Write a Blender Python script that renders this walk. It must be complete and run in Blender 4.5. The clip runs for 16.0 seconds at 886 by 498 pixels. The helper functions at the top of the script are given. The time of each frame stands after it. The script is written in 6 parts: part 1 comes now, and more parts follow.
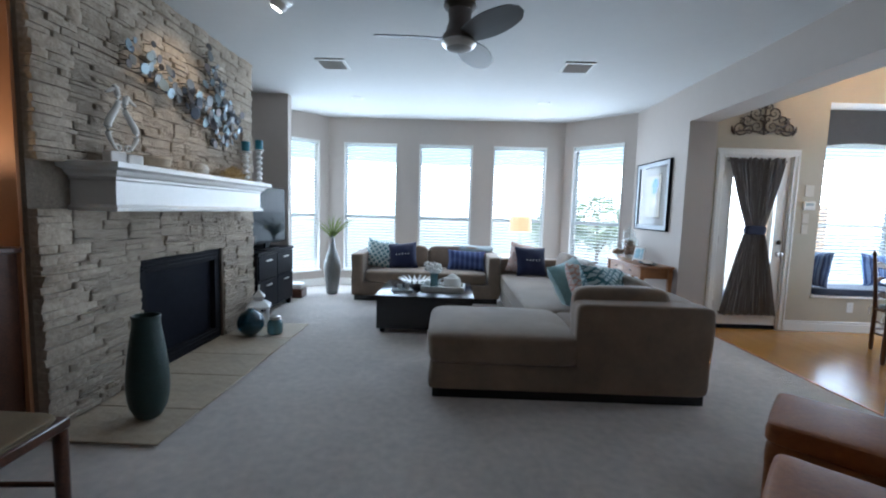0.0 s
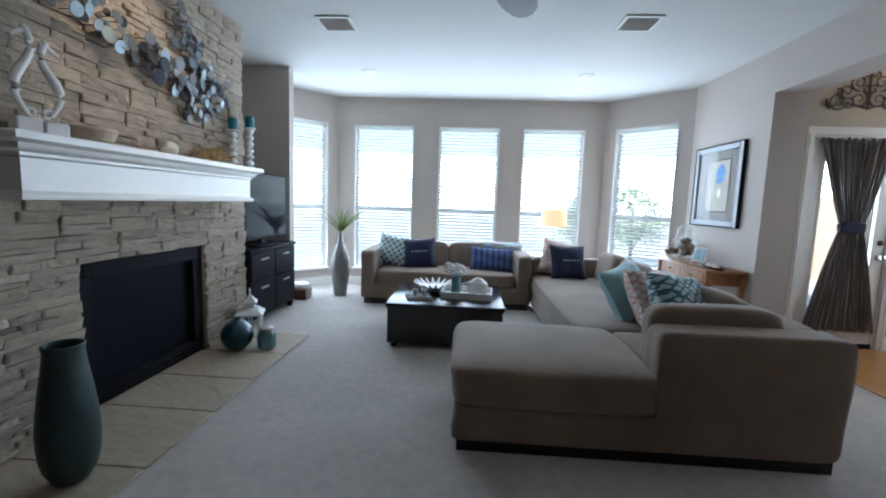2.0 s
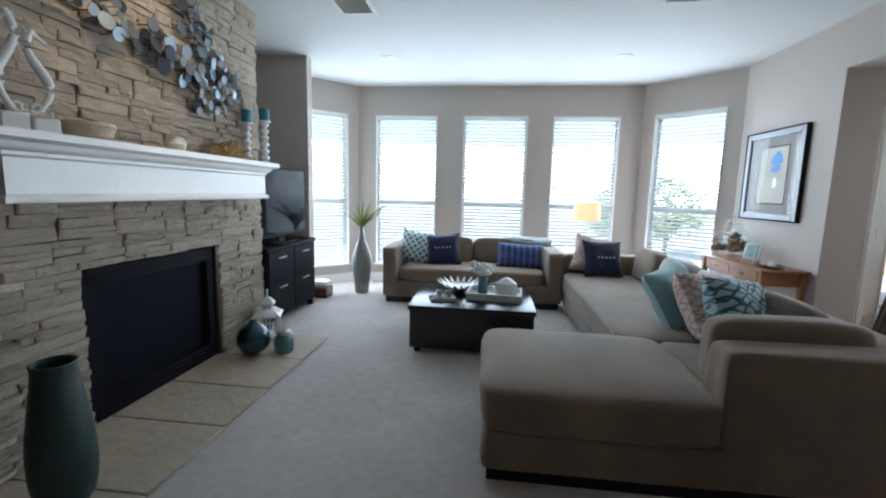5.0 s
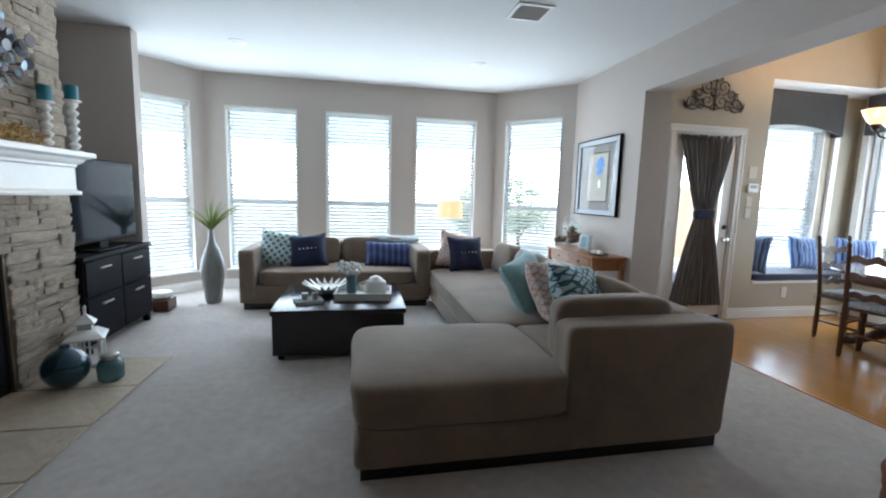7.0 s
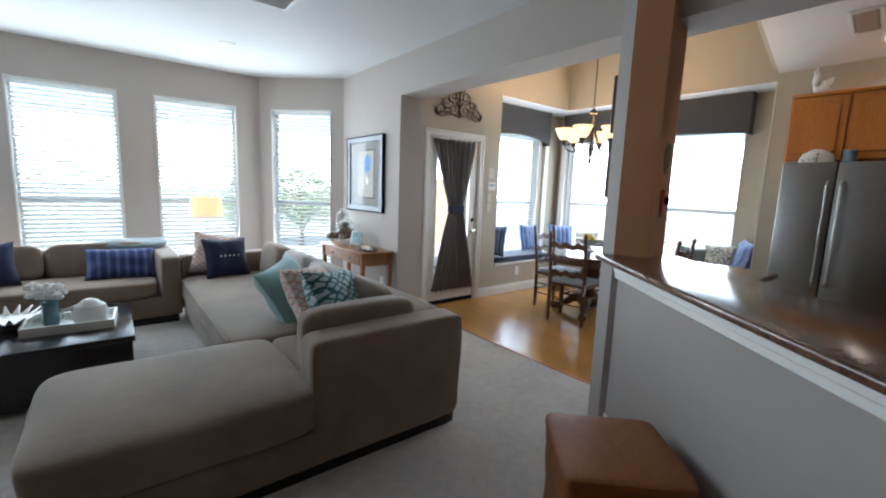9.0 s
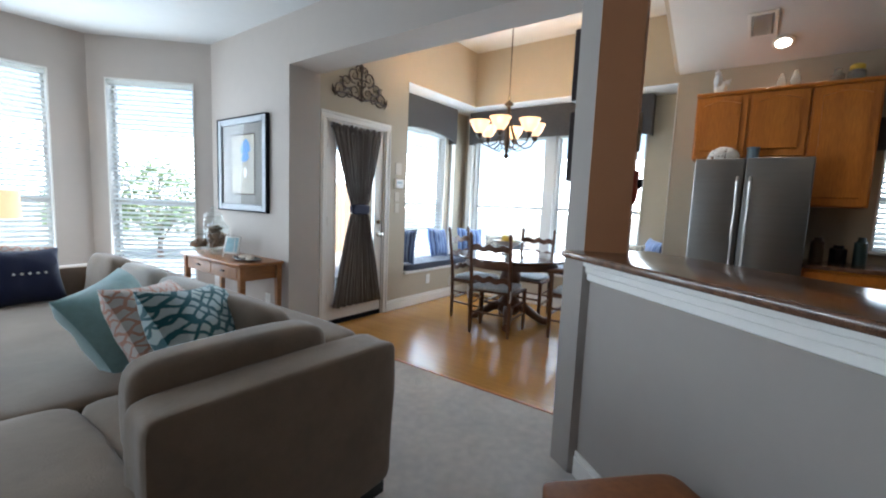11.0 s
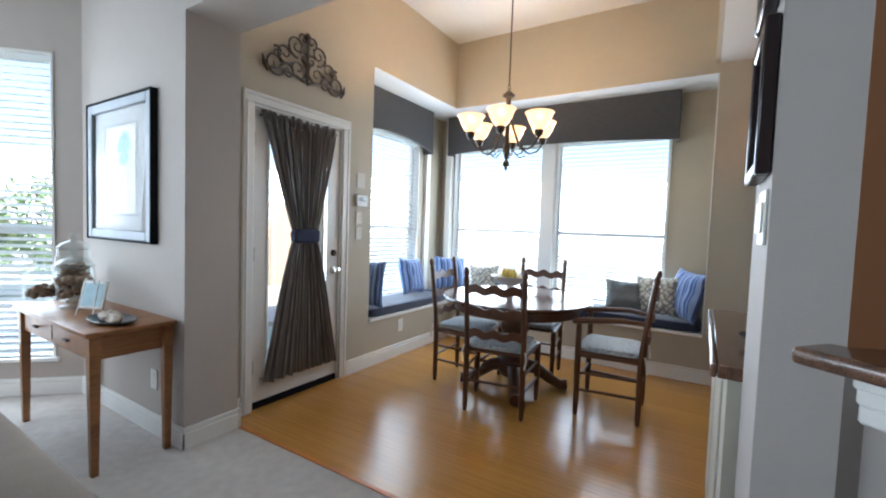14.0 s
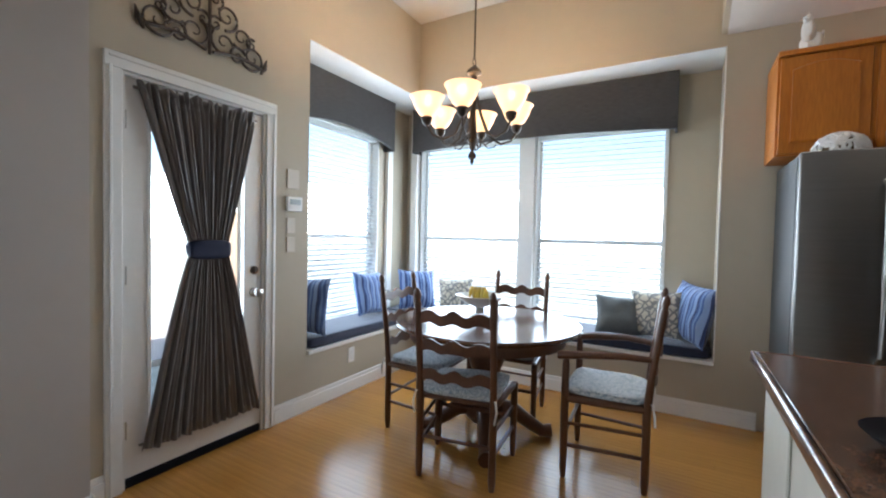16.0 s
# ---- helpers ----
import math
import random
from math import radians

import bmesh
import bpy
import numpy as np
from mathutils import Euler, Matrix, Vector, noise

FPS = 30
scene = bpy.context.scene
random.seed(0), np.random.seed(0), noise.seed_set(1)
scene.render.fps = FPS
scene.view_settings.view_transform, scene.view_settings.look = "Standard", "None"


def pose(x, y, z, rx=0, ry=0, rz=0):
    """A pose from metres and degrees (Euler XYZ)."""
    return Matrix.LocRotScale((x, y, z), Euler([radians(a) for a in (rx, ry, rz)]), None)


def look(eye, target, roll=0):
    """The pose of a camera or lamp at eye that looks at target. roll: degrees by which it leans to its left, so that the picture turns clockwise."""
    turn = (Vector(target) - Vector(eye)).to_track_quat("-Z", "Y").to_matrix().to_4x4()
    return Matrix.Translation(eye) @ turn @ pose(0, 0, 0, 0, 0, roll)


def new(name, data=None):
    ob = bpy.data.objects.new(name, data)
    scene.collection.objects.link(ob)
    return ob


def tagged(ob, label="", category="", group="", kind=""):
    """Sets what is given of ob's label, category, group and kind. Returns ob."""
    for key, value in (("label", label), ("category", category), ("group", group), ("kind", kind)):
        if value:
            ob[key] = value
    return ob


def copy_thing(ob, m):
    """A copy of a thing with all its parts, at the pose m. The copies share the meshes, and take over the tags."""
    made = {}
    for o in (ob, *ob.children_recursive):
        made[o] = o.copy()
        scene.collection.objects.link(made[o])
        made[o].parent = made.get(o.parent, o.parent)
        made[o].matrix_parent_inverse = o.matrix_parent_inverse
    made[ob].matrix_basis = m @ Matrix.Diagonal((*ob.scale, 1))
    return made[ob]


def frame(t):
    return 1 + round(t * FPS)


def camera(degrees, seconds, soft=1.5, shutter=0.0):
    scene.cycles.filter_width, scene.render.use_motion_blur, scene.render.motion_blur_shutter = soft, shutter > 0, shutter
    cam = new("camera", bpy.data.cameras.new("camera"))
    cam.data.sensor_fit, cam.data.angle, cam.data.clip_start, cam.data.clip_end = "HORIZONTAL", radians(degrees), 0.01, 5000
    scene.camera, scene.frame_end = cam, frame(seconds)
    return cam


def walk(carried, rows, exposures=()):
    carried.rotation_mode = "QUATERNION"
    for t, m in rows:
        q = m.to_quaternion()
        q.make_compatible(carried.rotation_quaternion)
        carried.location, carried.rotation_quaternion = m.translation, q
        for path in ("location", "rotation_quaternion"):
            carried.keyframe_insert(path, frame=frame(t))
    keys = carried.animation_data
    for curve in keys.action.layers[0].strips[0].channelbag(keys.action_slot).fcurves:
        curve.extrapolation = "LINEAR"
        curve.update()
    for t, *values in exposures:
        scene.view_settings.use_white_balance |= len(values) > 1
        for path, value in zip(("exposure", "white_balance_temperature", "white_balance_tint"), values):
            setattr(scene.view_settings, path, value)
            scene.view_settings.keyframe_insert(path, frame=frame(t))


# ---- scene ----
EXPOSURE = 1.63
cam = camera(92.8, 16.0, soft=2.1)
PATH = [
    (0, (0.251, -1.081, 1.304), (0.218, 0.911, 1.124), 1.7),
    (0.5, (0.326, -0.899, 1.308), (0.245, 1.09, 1.114), 1.7),
    (1, (0.352, -0.728, 1.303), (0.235, 1.258, 1.104), 1.7),
    (1.5, (0.237, -0.511, 1.309), (0.145, 1.475, 1.096), 2.1),
    (2, (0.171, -0.314, 1.295), (0.058, 1.671, 1.075), 2.0),
    (2.5, (0.251, -0.184, 1.318), (0.018, 1.788, 1.076), 1.7),
    (3, (0.279, -0.089, 1.331), (-0.04, 1.869, 1.077), 1.5),
    (5.5, (0.117, -0.025, 1.323), (-0.023, 1.952, 1.058), 1.3),
    (6, (0.133, 0.008, 1.297), (0.118, 1.991, 1.043), 1.2),
    (6.5, (0.129, 0.002, 1.303), (0.301, 1.978, 1.05), 1.4),
    (7, (0.148, -0.031, 1.303), (0.537, 1.915, 1.056), 1.6),
    (7.5, (0.155, -0.032, 1.3), (0.795, 1.848, 1.059), 2.1),
    (8, (0.194, -0.028, 1.339), (1.079, 1.748, 1.085), 2.4),
    (8.5, (0.333, -0.084, 1.435), (1.389, 1.591, 1.15), 1.7),
    (9, (0.425, -0.082, 1.439), (1.661, 1.464, 1.155), 2.1),
    (9.5, (0.381, 0.102, 1.434), (1.84, 1.441, 1.154), 3.2),
    (10, (0.475, 0.323, 1.299), (2.067, 1.513, 1.076), 3.0),
    (12.5, (1.137, 0.872, 1.284), (2.737, 2.054, 1.078), 1.6),
    (13, (1.216, 1.092, 1.324), (2.848, 2.231, 1.124), 1.3),
    (13.5, (1.347, 1.346, 1.327), (3.035, 2.407, 1.167), 2.2),
    (14, (1.693, 1.425, 1.284), (3.394, 2.473, 1.183), 2.0),
    (14.5, (1.93, 1.443, 1.3), (3.628, 2.495, 1.21), 1.5),
    (15, (2.14, 1.413, 1.298), (3.822, 2.492, 1.224), 1.3),
    (15.5, (2.263, 1.48, 1.31), (3.967, 2.524, 1.229), 1.5),
    (16, (2.4, 1.6, 1.293), (4.136, 2.592, 1.232), 1.3),
]
walk(cam, [(t, look(e, g, r)) for t, e, g, r in PATH], exposures=[(0.0, EXPOSURE - 0.12, 5560, 10), (3.0, EXPOSURE - 0.12, 5740, 10), (5.5, EXPOSURE - 0.12, 5900, 10), (9.0, EXPOSURE - 0.03, 6050, 10), (12.5, EXPOSURE, 5900, 10), (16.0, EXPOSURE - 0.06, 5900, 10)])

# ---- world, sun, window light ----
world = bpy.data.worlds.new("world")
scene.world = world
world.use_nodes = True
sky = world.node_tree.nodes.new("ShaderNodeTexSky")
sky.sky_type, sky.sun_disc, sky.sun_elevation, sky.sun_rotation = "NISHITA", False, radians(48), radians(215)
sky.air_density, sky.dust_density = 1.0, 3.0
world.node_tree.links.new(sky.outputs[0], world.node_tree.nodes["Background"].inputs[0])
world.node_tree.nodes["Background"].inputs[1].default_value = 0.15
sun = new("sun", bpy.data.lights.new("sun", "SUN"))
sun.data.energy, sun.data.angle, sun.data.color = 5.0, radians(0.6), (1, 0.95, 0.87)
sun.matrix_world = look((-30, -42, 60), (0, 0, 0))


def area(name, eye, target, w, h, watts, colour=(1, 1, 1)):
    ob = new(name, bpy.data.lights.new(name, "AREA"))
    ob.data.shape, ob.data.size, ob.data.size_y, ob.data.energy, ob.data.color = "RECTANGLE", w, h, watts, colour
    ob.matrix_world = look(eye, target)
    return ob


def bulb(name, place, watts, colour, radius=0.03):
    ob = new(name, bpy.data.lights.new(name, "POINT"))
    ob.data.energy, ob.data.color, ob.data.shadow_soft_size = watts, colour, radius
    ob.location = place
    return ob


def spot(name, eye, target, watts, colour, cone=80):
    ob = new(name, bpy.data.lights.new(name, "SPOT"))
    ob.data.energy, ob.data.color, ob.data.spot_size, ob.data.spot_blend, ob.data.shadow_soft_size = watts, colour, radians(cone), 0.6, 0.05
    ob.matrix_world = look(eye, target)
    return ob


DAY = (0.80, 0.92, 1.0)
CHANDELIER_W, KITCHEN_W = 2.3, 2.8
WARM = (1.0, 0.70, 0.40)
WINDOW_W = 11.2
for wx in (-1.11, 0.14, 1.36):
    area("window_light", (wx, 5.985, 1.33), (wx, 0, 1.15), 0.86, 2.1, WINDOW_W, DAY)
area("window_light", (2.482, 5.586, 1.33), (0.5, 3.6, 1.2), 0.78, 2.1, WINDOW_W * 0.9, DAY)
area("window_light", (-2.204, 5.584, 1.33), (0, 3.4, 1.2), 0.78, 2.1, WINDOW_W * 0.9, DAY)
area("window_light", (5.28, 4.385, 1.35), (5.28, 0, 1.1), 1.2, 1.7, WINDOW_W * 0.9, DAY)
area("window_light", (6.425, 3.54, 1.35), (0, 3.54, 1.1), 1.1, 1.7, WINDOW_W * 0.9, DAY)
area("window_light", (6.425, 2.3, 1.35), (0, 2.3, 1.1), 1.1, 1.7, WINDOW_W * 0.9, DAY)
area("door_light", (3.83, 4.12, 1.15), (3.83, 0, 1.0), 0.55, 1.7, WINDOW_W * 0.5, DAY)


# ---- materials ----
def material(name, colour, rough=0.6, metal=0.0, vary=0.12, scale=6.0, bump=0.0, bump_scale=60.0, detail=4.0,
             stretch=(1, 1, 1), second=None, random_tint=0.0, transmission=0.0, coat=0.0, emit=None, sheen=0.0, mottle=0.5):
    m = bpy.data.materials.new(name)
    m.use_nodes = True
    nt = m.node_tree
    b = nt.nodes["Principled BSDF"]
    b.inputs["Roughness"].default_value = rough
    b.inputs["Metallic"].default_value = metal
    b.inputs["Transmission Weight"].default_value = transmission
    b.inputs["Coat Weight"].default_value = coat
    b.inputs["Coat Roughness"].default_value = 0.12
    b.inputs["Sheen Weight"].default_value = sheen
    tc = nt.nodes.new("ShaderNodeTexCoord")
    mp = nt.nodes.new("ShaderNodeMapping")
    mp.inputs["Scale"].default_value = stretch
    nt.links.new(tc.outputs["Object"], mp.inputs["Vector"])
    n1 = nt.nodes.new("ShaderNodeTexNoise")
    n1.inputs["Scale"].default_value, n1.inputs["Detail"].default_value = scale, detail
    n2 = nt.nodes.new("ShaderNodeTexNoise")
    n2.inputs["Scale"].default_value, n2.inputs["Detail"].default_value = scale * 9.0, 3.0
    for n in (n1, n2):
        nt.links.new(mp.outputs[0], n.inputs["Vector"])
    mix = nt.nodes.new("ShaderNodeMix")
    mix.inputs["Factor"].default_value = 1.0 - mottle
    nt.links.new(n1.outputs["Fac"], mix.inputs["A"])
    nt.links.new(n2.outputs["Fac"], mix.inputs["B"])
    ramp = nt.nodes.new("ShaderNodeValToRGB")
    lo = [max(0.0, c * (1 - vary)) for c in (second or colour)]
    hi = [min(1.0, c * (1 + vary)) for c in colour]
    ramp.color_ramp.elements[0].position, ramp.color_ramp.elements[1].position = 0.32, 0.68
    ramp.color_ramp.elements[0].color, ramp.color_ramp.elements[1].color = (*lo, 1), (*hi, 1)
    nt.links.new(mix.outputs["Result"], ramp.inputs["Fac"])
    out = ramp.outputs["Color"]
    if random_tint:
        info = nt.nodes.new("ShaderNodeObjectInfo")
        hsv = nt.nodes.new("ShaderNodeHueSaturation")
        ma = nt.nodes.new("ShaderNodeMath")
        ma.operation = "MULTIPLY_ADD"
        ma.inputs[1].default_value, ma.inputs[2].default_value = 2 * random_tint, 1 - random_tint
        nt.links.new(info.outputs["Random"], ma.inputs[0])
        nt.links.new(ma.outputs[0], hsv.inputs["Value"])
        nt.links.new(out, hsv.inputs["Color"])
        out = hsv.outputs["Color"]
    nt.links.new(out, b.inputs["Base Color"])
    if bump:
        nb = nt.nodes.new("ShaderNodeTexNoise")
        nb.inputs["Scale"].default_value, nb.inputs["Detail"].default_value = bump_scale, 5.0
        nt.links.new(mp.outputs[0], nb.inputs["Vector"])
        bp = nt.nodes.new("ShaderNodeBump")
        bp.inputs["Strength"].default_value, bp.inputs["Distance"].default_value = bump, 0.02
        nt.links.new(nb.outputs["Fac"], bp.inputs["Height"])
        nt.links.new(bp.outputs[0], b.inputs["Normal"])
    if emit:
        b.inputs["Emission Color"].default_value = (*emit[0], 1)
        b.inputs["Emission Strength"].default_value = emit[1]
    return m


def glass(name, tint=(1, 1, 1), rough=0.0, gloss=0.55, least=0.03):
    m = bpy.data.materials.new(name)
    m.use_nodes = True
    nt = m.node_tree
    for n in list(nt.nodes):
        if n.type != "OUTPUT_MATERIAL":
            nt.nodes.remove(n)
    o = nt.nodes["Material Output"]
    t, g, mx, fr = (nt.nodes.new(k) for k in ("ShaderNodeBsdfTransparent", "ShaderNodeBsdfGlossy", "ShaderNodeMixShader", "ShaderNodeLayerWeight"))
    t.inputs[0].default_value = (*tint, 1)
    g.inputs["Roughness"].default_value = rough
    pw, ad = nt.nodes.new("ShaderNodeMath"), nt.nodes.new("ShaderNodeMath")
    pw.operation, pw.inputs[1].default_value = "POWER", 4.0
    ad.operation, ad.inputs[1].default_value, ad.inputs[2].default_value = "MULTIPLY_ADD", gloss, least
    nt.links.new(fr.outputs["Facing"], pw.inputs[0])
    nt.links.new(pw.outputs[0], ad.inputs[0])
    nt.links.new(ad.outputs[0], mx.inputs[0])
    nt.links.new(t.outputs[0], mx.inputs[1])
    nt.links.new(g.outputs[0], mx.inputs[2])
    nt.links.new(mx.outputs[0], o.inputs[0])
    return m


PAINT = material("wall_paint", (0.478, 0.426, 0.384), 0.75, vary=0.025, scale=1.2, bump=0.06, bump_scale=180)
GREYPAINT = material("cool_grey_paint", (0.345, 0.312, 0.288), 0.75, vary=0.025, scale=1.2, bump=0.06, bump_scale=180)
TANPAINT = material("tan_wall_paint", (0.45, 0.395, 0.305), 0.75, vary=0.025, scale=1.2, bump=0.06, bump_scale=180)
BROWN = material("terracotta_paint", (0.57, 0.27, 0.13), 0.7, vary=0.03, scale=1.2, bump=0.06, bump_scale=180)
# Dark colour for unseen walls, chosen to cut the light they bounce back.
DARKCLOSING = material("bounce_cutting_brown", (0.16, 0.09, 0.055), 0.75, vary=0.04, scale=1.2, bump=0.06, bump_scale=180)
CEIL = material("ceiling_paint", (0.66, 0.66, 0.65), 0.85, vary=0.02, scale=1.5, bump=0.12, bump_scale=140)
TRIM = material("white_trim_paint", (0.80, 0.79, 0.76), 0.35, vary=0.03, scale=4)
CARPET = material("carpet", (0.71, 0.645, 0.59), 0.95, vary=0.17, scale=1.9, bump=0.7, bump_scale=420, sheen=0.3)
WOODFLOOR = material("oak_floor", (0.47, 0.228, 0.052), 0.19, vary=0.14, scale=1.2, stretch=(8, 0.8, 1), second=(0.41, 0.19, 0.046), random_tint=0.06, bump=0.03, bump_scale=40)
STONE = material("ledge_stone", (0.435, 0.37, 0.295), 0.85, vary=0.16, scale=4.0, bump=0.6, bump_scale=30, second=(0.34, 0.275, 0.205), random_tint=0.13)
MORTAR = material("stone_joint", (0.25, 0.21, 0.165), 0.95, vary=0.2, scale=8, bump=0.5, bump_scale=40)
HEARTH = material("hearth_flagstone", (0.43, 0.355, 0.26), 0.7, vary=0.14, scale=2.4, bump=0.3, bump_scale=22, random_tint=0.06)
SOFA = material("sofa_suede", (0.228, 0.166, 0.118), 0.9, vary=0.26, scale=2.4, bump=0.14, bump_scale=140, sheen=0.25, mottle=0.82)
DARKWOOD = material("espresso_wood", (0.012, 0.010, 0.012), 0.14, vary=0.25, scale=2, stretch=(1, 9, 9), bump=0.05, bump_scale=60)
BLACK = material("black_metal", (0.013, 0.013, 0.016), 0.5, vary=0.2, scale=5)
GLASS = glass("window_glass")
PICGLASS = glass("picture_glass", gloss=0.20, least=0.012)
LEATHER = material("cognac_leather", (0.27, 0.086, 0.017), 0.52, vary=0.18, scale=4, bump=0.08, bump_scale=90, second=(0.24, 0.072, 0.015))
BLIND = material("blind_slat", (0.88, 0.89, 0.89), 0.5, vary=0.02)
nt = BLIND.node_tree
tl, mx = nt.nodes.new("ShaderNodeBsdfTranslucent"), nt.nodes.new("ShaderNodeMixShader")
tl.inputs[0].default_value = (0.90, 0.93, 0.93, 1)
mx.inputs[0].default_value = 0.72
nt.links.new(nt.nodes["Principled BSDF"].outputs[0], mx.inputs[1])
nt.links.new(tl.outputs[0], mx.inputs[2])
nt.links.new(mx.outputs[0], nt.nodes["Material Output"].inputs[0])
PINE = material("honey_wood", (0.34, 0.15, 0.055), 0.35, vary=0.22, scale=1.6, stretch=(1, 8, 8), second=(0.25, 0.10, 0.035), bump=0.05, bump_scale=50)
OAKCAB = material("oak_cabinet", (0.54, 0.19, 0.022), 0.35, vary=0.12, scale=1.6, stretch=(6, 6, 0.8), second=(0.46, 0.14, 0.016), bump=0.05, bump_scale=50)
CHAIRWOOD = material("walnut_stain", (0.105, 0.042, 0.019), 0.3, vary=0.3, scale=3, stretch=(6, 6, 1), bump=0.05, bump_scale=50)
STEEL = material("stainless_steel", (0.225, 0.22, 0.215), 0.36, 1.0, vary=0.06, scale=2, stretch=(1, 1, 30), bump=0.02, bump_scale=200)
NICKEL = material("brushed_nickel", (0.5, 0.48, 0.45), 0.28, 1.0, vary=0.06)
GRANITE = material("brown_granite", (0.14, 0.070, 0.04), 0.20, vary=0.5, scale=30, second=(0.07, 0.035, 0.025), coat=0.3)


# ---- building blocks ----
def box(bm, x0, x1, y0, y1, z0, z1, bevel=0.0, segments=1):
    r = bmesh.ops.create_cube(bm, size=1.0, matrix=Matrix.Translation(((x0 + x1) / 2, (y0 + y1) / 2, (z0 + z1) / 2)) @ Matrix.Diagonal((abs(x1 - x0), abs(y1 - y0), abs(z1 - z0), 1)))
    if bevel:
        vs = set(r["verts"])
        es = [e for e in bm.edges if e.verts[0] in vs and e.verts[1] in vs]
        bmesh.ops.bevel(bm, geom=es, offset=bevel, segments=segments, affect="EDGES", profile=0.5)
    return bm


def boxes(*rows, bevel=0.0, segments=1):
    bm = bmesh.new()
    for r in rows:
        box(bm, *r, bevel=bevel, segments=segments)
    return bm


def lathe(profile, n=28, bm=None, at=(0, 0, 0)):
    """Profile of (radius, z), turned round the z axis."""
    bm = bm or bmesh.new()
    rings = []
    for r, z in profile:
        rings.append([bm.verts.new((at[0] + r * math.cos(2 * math.pi * k / n), at[1] + r * math.sin(2 * math.pi * k / n), at[2] + z)) for k in range(n)])
    for a, b in zip(rings, rings[1:]):
        for k in range(n):
            bm.faces.new((a[k], a[(k + 1) % n], b[(k + 1) % n], b[k]))
    bm.faces.new(rings[0][::-1])
    bm.faces.new(rings[-1])
    return bm


def tube(points, radius, n=8, bm=None, taper=None):
    bm = bm or bmesh.new()
    pts = [Vector(p) for p in points]
    rings = []
    up = Vector((0, 0, 1))
    for i, p in enumerate(pts):
        d = (pts[min(i + 1, len(pts) - 1)] - pts[max(i - 1, 0)]).normalized()
        side = d.cross(up)
        if side.length < 0.05:
            side = d.cross(Vector((0, 1, 0)))
        side.normalize()
        top = side.cross(d)
        r = radius * (taper[i] if taper else 1)
        rings.append([bm.verts.new(p + side * (r * math.cos(2 * math.pi * k / n)) + top * (r * math.sin(2 * math.pi * k / n))) for k in range(n)])
    for a, b in zip(rings, rings[1:]):
        for k in range(n):
            bm.faces.new((a[k], a[(k + 1) % n], b[(k + 1) % n], b[k]))
    bm.faces.new(rings[0][::-1])
    bm.faces.new(rings[-1])
    return bm


def finish(name, bm, mat, smooth=True):
    bmesh.ops.recalc_face_normals(bm, faces=bm.faces[:])
    me = bpy.data.meshes.new(name)
    bm.to_mesh(me)
    bm.free()
    me.materials.append(mat)
    if smooth:
        me.polygons.foreach_set("use_smooth", [True] * len(me.polygons))
        me.set_sharp_from_angle(angle=radians(38))
    return me


def part(name, bm, mat, parent=None, label="", m=None):
    ob = new(name, finish(name, bm, mat))
    if parent:
        ob.parent = parent
    if m:
        ob.matrix_basis = m
    return tagged(ob, label)


def thing(name, label, category, m=None, group="", bm=None, mat=None):
    ob = new(name, finish(name, bm, mat) if bm else None)
    if m:
        ob.matrix_basis = m
    return tagged(ob, label, category, group)


def structure(name, bm, mat, label="", category=""):
    return tagged(new(name, finish(name, bm, mat)), label, category, kind="structure")


def run_matrix(p0, p1):
    """Local x runs from p0 to p1, local y to the left of that, z up."""
    d = Vector((p1[0] - p0[0], p1[1] - p0[1]))
    return Matrix.Translation((p0[0], p0[1], 0)) @ Matrix.Rotation(math.atan2(d.y, d.x), 4, "Z"), d.length


def wall_run(name, p0, p1, thick, z0, z1, openings=(), mat=PAINT, label="taupe painted plaster wall"):
    m, length = run_matrix(p0, p1)
    bm = bmesh.new()
    cuts = sorted({0.0, length, *(o[0] for o in openings), *(o[1] for o in openings)})
    for a, b in zip(cuts, cuts[1:]):
        spans = [(z0, z1)]
        for s0, s1, za, zb in openings:
            if s0 <= a + 1e-6 and s1 >= b - 1e-6:
                spans = [s for lo, hi in spans for s in ((lo, min(hi, za)), (max(lo, zb), hi)) if s[1] - s[0] > 1e-4]
        for lo, hi in spans:
            box(bm, a, b, 0, thick, lo, hi)
    ob = structure(name, bm, mat, label, "wall")
    ob.matrix_basis = m
    return ob


def baseboard(p0, p1):
    m, length = run_matrix(p0, p1)
    bm = boxes((0, length, -0.016, 0, 0, 0.095), (0, length, -0.011, 0, 0.095, 0.125), bevel=0.003)
    ob = structure("baseboard", bm, TRIM, "white painted wooden baseboard along the wall", "baseboard")
    ob.matrix_basis = m


# ---- large structure ----
TOP, NOOK_TOP = 2.79, 3.40
floor = structure("floor", boxes((-7.2, 3.25, -9.2, 6.25, -0.12, 0.0)), CARPET, "soft greige cut-pile wall-to-wall carpet", "carpet")
kitchen_base = structure("floor_nook", boxes((3.25, 6.9, -9.2, 4.6, -0.14, -0.012)), WOODFLOOR, "oak sub-boards under the floor", "floor")

